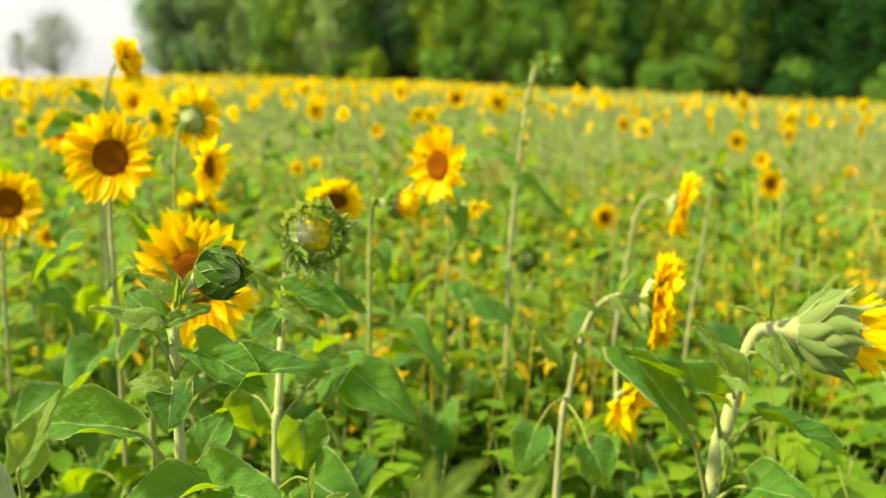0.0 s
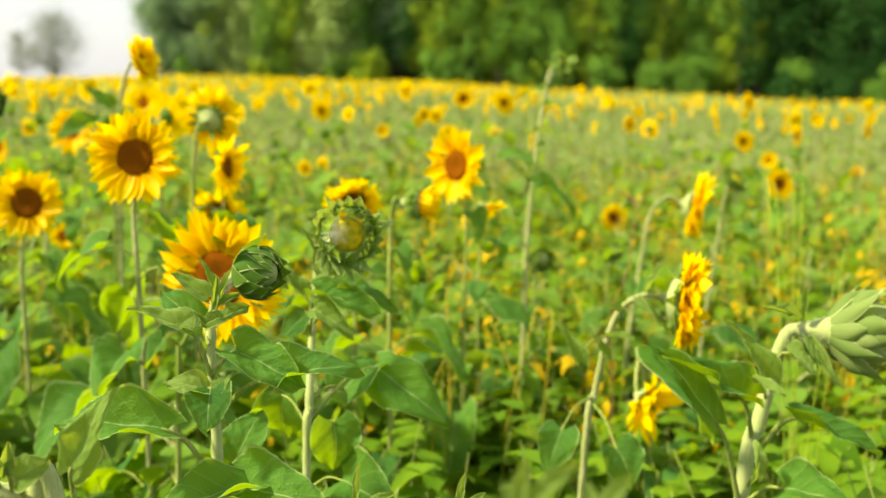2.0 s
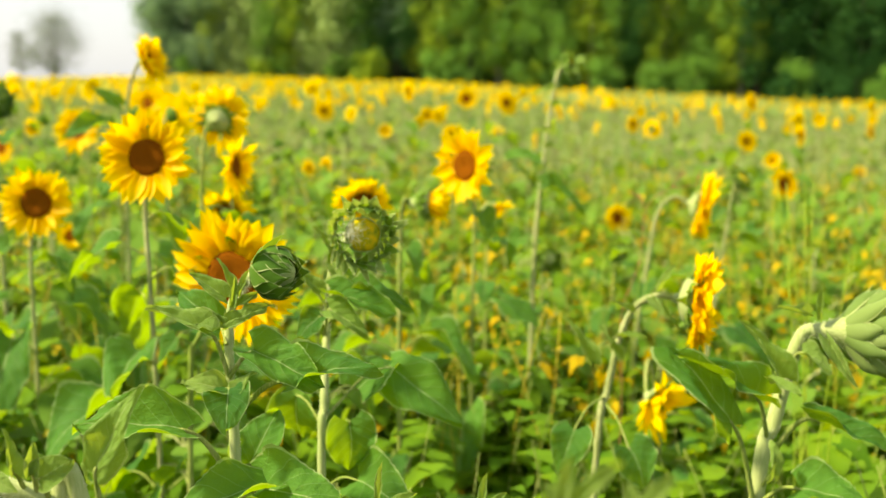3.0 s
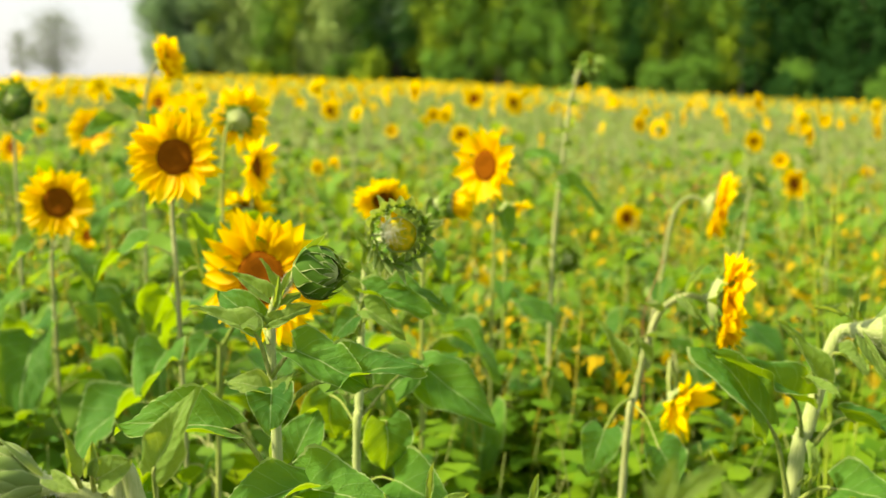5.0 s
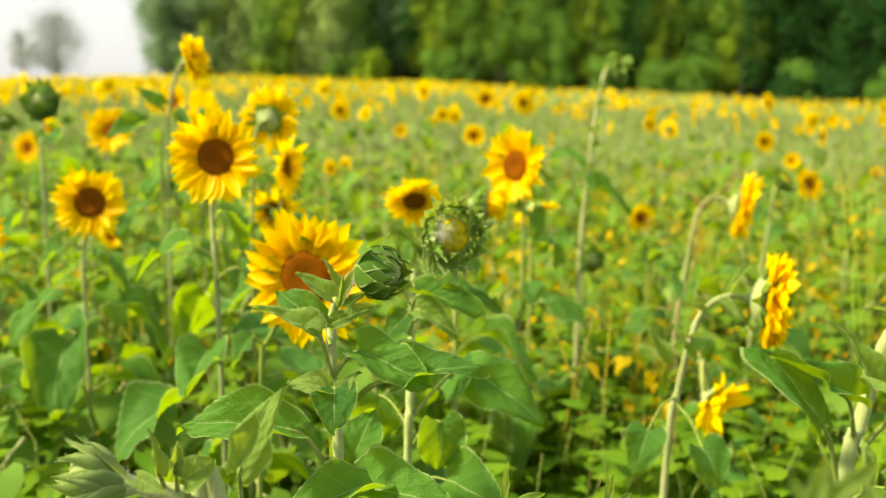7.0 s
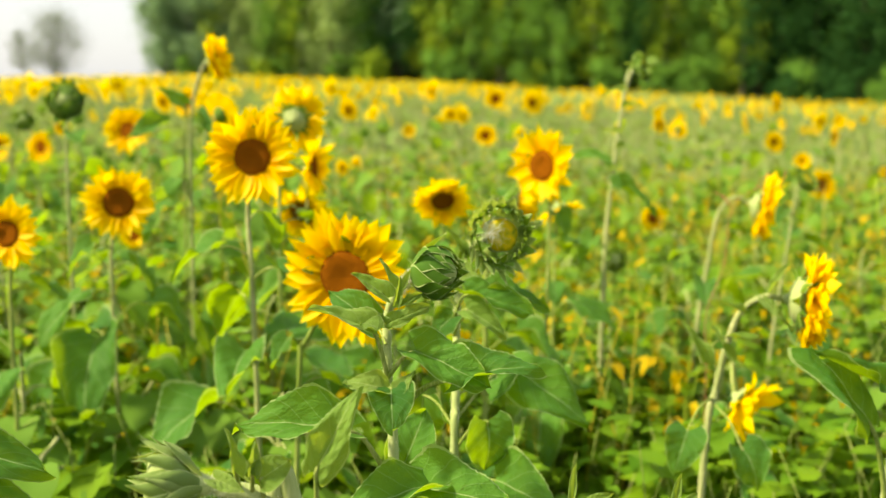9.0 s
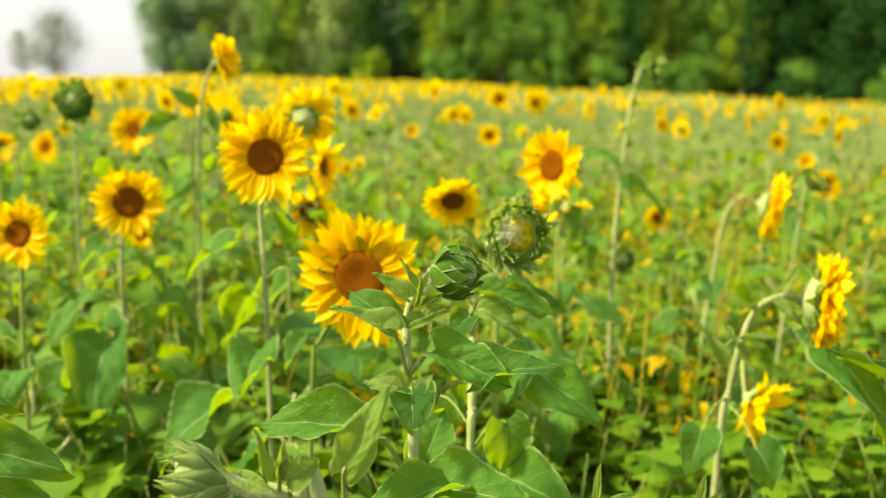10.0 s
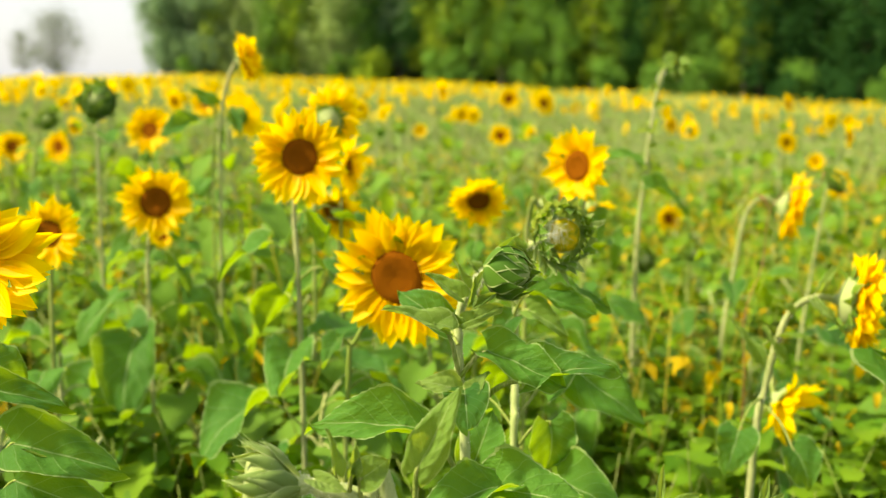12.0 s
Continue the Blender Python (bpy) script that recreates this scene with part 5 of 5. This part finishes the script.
def far_field():
    rnd = random.Random(5)
    mid, kinds = [], []
    for k, (h, kind) in enumerate(((1.18, "bloom"), (1.05, "bloom"), (1.25, "bloom"), (1.1, "bloom"), (1.08, "bud"), (0.95, "bud"), (0.85, "none"), (1.0, "none"))):
        stem, leaves, head = field_plant(300 + k, h, kind, False)
        g = Geo()
        g.put(stem)
        for q in leaves:
            g.put(q)
        if head:
            g.put(head)
        mid.append(g.arrays())
    placed = []
    y = 9.4
    while y < 32:
        half = 0.62 * y
        x = -half
        step = 0.42 + 0.012 * (y - 9)
        while x < half:
            px, py = x + rnd.uniform(-0.2, 0.2), y + rnd.uniform(-0.2, 0.2)
            bloomy = 0.13 + 0.40 * min(1, (py - 9) / 18)
            bloomy *= 0.62 if px > 0.18 * py else 1.0
            k = rnd.randrange(4) if rnd.random() < bloomy else rnd.choice((4, 5, 6, 7, 7))
            s = rnd.uniform(0.86, 1.12) * (1.0 if k < 4 else 0.86)
            placed.append((k, Matrix.Translation((px, py, ground_height(px, py))) @ Matrix.Rotation(rnd.gauss(0.2, 0.9), 4, "Z") @ Matrix.Diagonal((s, s, s, 1))))
            x += step * rnd.uniform(0.75, 1.3)
        y += step
    y = 1.3
    while y < 9.4:
        x = -7.5
        while x < 7.5:
            if abs(x + 0.2) > 0.52 * y + 0.75:
                k = rnd.randrange(4) if rnd.random() < 0.25 else rnd.choice((4, 5, 6, 7))
                s = rnd.uniform(0.8, 1.0)
                px, py = x + rnd.uniform(-0.15, 0.15), y + rnd.uniform(-0.15, 0.15)
                placed.append((k, Matrix.Translation((px, py, ground_height(px, py))) @ Matrix.Rotation(rnd.gauss(0.2, 0.9), 4, "Z") @ Matrix.Diagonal((s, s, s, 1))))
            x += rnd.uniform(0.24, 0.40)
        y += 0.36
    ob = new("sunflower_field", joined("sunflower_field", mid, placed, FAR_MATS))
    tagged(ob, "dense field of yellow sunflowers and green leaves", "sunflower field", kind="stuff")
    low = []
    for k in range(5):
        g = Geo()
        r2 = random.Random(900 + k)
        h = (1.15, 1.05, 1.22, 1.1, 1.0)[k]
        face = Vector((r2.uniform(-0.6, 1.0), -0.85, r2.uniform(-0.1, 0.4))).normalized()
        tube(g, [Vector((0, 0, 0.2)), Vector((0, 0, h))], 0.012, 0.008, 3, 1)
        for j in range(6):
            a = 2.4 * j + k
            o = Vector((math.cos(a), math.sin(a), 0))
            p = Vector((0, 0, h * (0.9 - 0.1 * j))) + o * 0.05
            x = (o + Vector((0, 0, r2.uniform(-0.5, 0.2)))).normalized()
            zz = (Vector((0, 0, 1)) - x * x.z).normalized()
            g.put(blade(0.19, 0.9, 0.3, 0.3, 0.1, j, 3, 3, 0), Matrix.Translation(p) @ Matrix((x, zz.cross(x), zz)).transposed().to_4x4(), 0)
        if k < 4:
            hd = Geo()
            turned(hd, [(0.078 * q, -0.02 * (1 - q)) for q in (1.0, 0.2)], 9, 2, ripple=0.12)
            turned(hd, [(0.022, 0.0), (0.001, 0.01)], 7, 3)
            g.put(hd, facing(Vector((0, 0, h)) + face * 0.03, face))
        low.append(g.arrays())
    placed = []
    y = 32.0
    while y < 186:
        half = 0.66 * y
        step = 0.55 + 0.011 * (y - 32)
        x = -half
        while x < half:
            px, py = x + rnd.uniform(-0.3, 0.3), y + rnd.uniform(-0.3, 0.3)
            if py < wood_line(px / py) - 3 or px / py < -0.30:
                k = rnd.randrange(4) if rnd.random() < (0.24 if px > 0.1 * py else 0.60) else 4
                s = rnd.uniform(0.86, 1.15)
                placed.append((k, Matrix.Translation((px, py, ground_height(px, py))) @ Matrix.Rotation(rnd.gauss(0.2, 0.9), 4, "Z") @ Matrix.Diagonal((s, s, s, 1))))
            x += step * rnd.uniform(0.75, 1.3)
        y += step * 1.5
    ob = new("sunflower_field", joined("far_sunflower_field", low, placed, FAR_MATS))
    tagged(ob, "far rows of yellow sunflowers up to the wood", "sunflower field", kind="stuff")


far_field()


def weeds():
    """Undergrowth of small leaves and thin stalks between the sunflowers."""
    rnd = random.Random(31)
    protos = []
    for k in range(6):
        g = Geo()
        h = rnd.uniform(0.2, 0.7)
        tube(g, smooth_line((Vector((0, 0, 0)), Vector((rnd.gauss(0, .03), rnd.gauss(0, .03), h * .5)), Vector((rnd.gauss(0, .06), rnd.gauss(0, .06), h))), 2), 0.003, 0.0015, 3, 1)
        for j in range(11):
            a = rnd.uniform(0, 6.28)
            o = Vector((math.cos(a), math.sin(a), 0))
            x = (o + Vector((0, 0, rnd.uniform(-0.5, 0.5)))).normalized()
            zz = (Vector((0, 0, 1)) - x * x.z).normalized()
            ln = rnd.uniform(0.045, 0.125)
            g.put(blade(ln, rnd.uniform(0.5, 0.9), 0.3, 0.3, 0.1, j, 4, 3, 0), Matrix.Translation((o.x * 0.02, o.y * 0.02, h * rnd.uniform(0.25, 1.0))) @ Matrix((x, zz.cross(x), zz)).transposed().to_4x4(), 0)
        protos.append(g.arrays())
    for k in range(2):
        g = Geo()
        for j in range(5):
            b = Vector((rnd.gauss(0, 0.06), rnd.gauss(0, 0.06), 0))
            h = rnd.uniform(0.5, 0.85)
            tube(g, smooth_line((b, b + Vector((rnd.gauss(0, .03), rnd.gauss(0, .03), h * .5)), b + Vector((rnd.gauss(0, .07), rnd.gauss(0, .07), h))), 2), 0.0022, 0.0012, 4, 2)
        protos.append(g.arrays())
    for k in range(2):
        g = Geo()
        for j in range(5):
            a = rnd.uniform(0, 6.28)
            o = Vector((math.cos(a), math.sin(a), 0))
            x = (o + Vector((0, 0, rnd.uniform(-1.2, 0.3)))).normalized()
            zz = (Vector((0, 0, 1)) - x * x.z).normalized()
            ln = rnd.uniform(0.025, 0.055)
            g.put(blade(ln, rnd.uniform(0.5, 0.9), 0.4, 0.5, 0.2, j, 4, 3, 0), Matrix.Translation((o.x * 0.05, o.y * 0.05, rnd.uniform(0.1, 0.65))) @ Matrix((x, zz.cross(x), zz)).transposed().to_4x4(), 3)
        protos.append(g.arrays())
    placed = []
    for k in range(9500):
        y = 1.1 + 9.5 * rnd.random() ** 0.9
        x = rnd.uniform(-1, 1) * (0.55 * y + 1.2)
        q = rnd.random() if y > 2.6 else 0.5
        i = rnd.randrange(6) if q < 0.80 else rnd.choice((6, 7)) if q < 0.83 else rnd.choice((8, 9))
        s = rnd.uniform(0.7, 1.25)
        placed.append((i, Matrix.Translation((x, y, ground_height(x, y))) @ Matrix.Rotation(rnd.uniform(0, 6.28), 4, "Z") @ Matrix.Diagonal((s, s, s, 1))))
    for k in range(2600):
        y, x = rnd.uniform(1.1, 10.0), rnd.uniform(-8.0, 8.0)
        if abs(x) > 0.55 * y + 1.1:
            s = rnd.uniform(0.8, 1.3)
            placed.append((rnd.randrange(6), Matrix.Translation((x, y, ground_height(x, y))) @ Matrix.Rotation(rnd.uniform(0, 6.28), 4, "Z") @ Matrix.Diagonal((s, s, s, 1))))
    ob = new("weeds", joined("weeds", protos, placed, [F_WEED, STEM, DRY, DRY_LEAF]))
    tagged(ob, "low yellow-green weeds and dry stalks on the soil", "weeds", kind="stuff")


weeds()
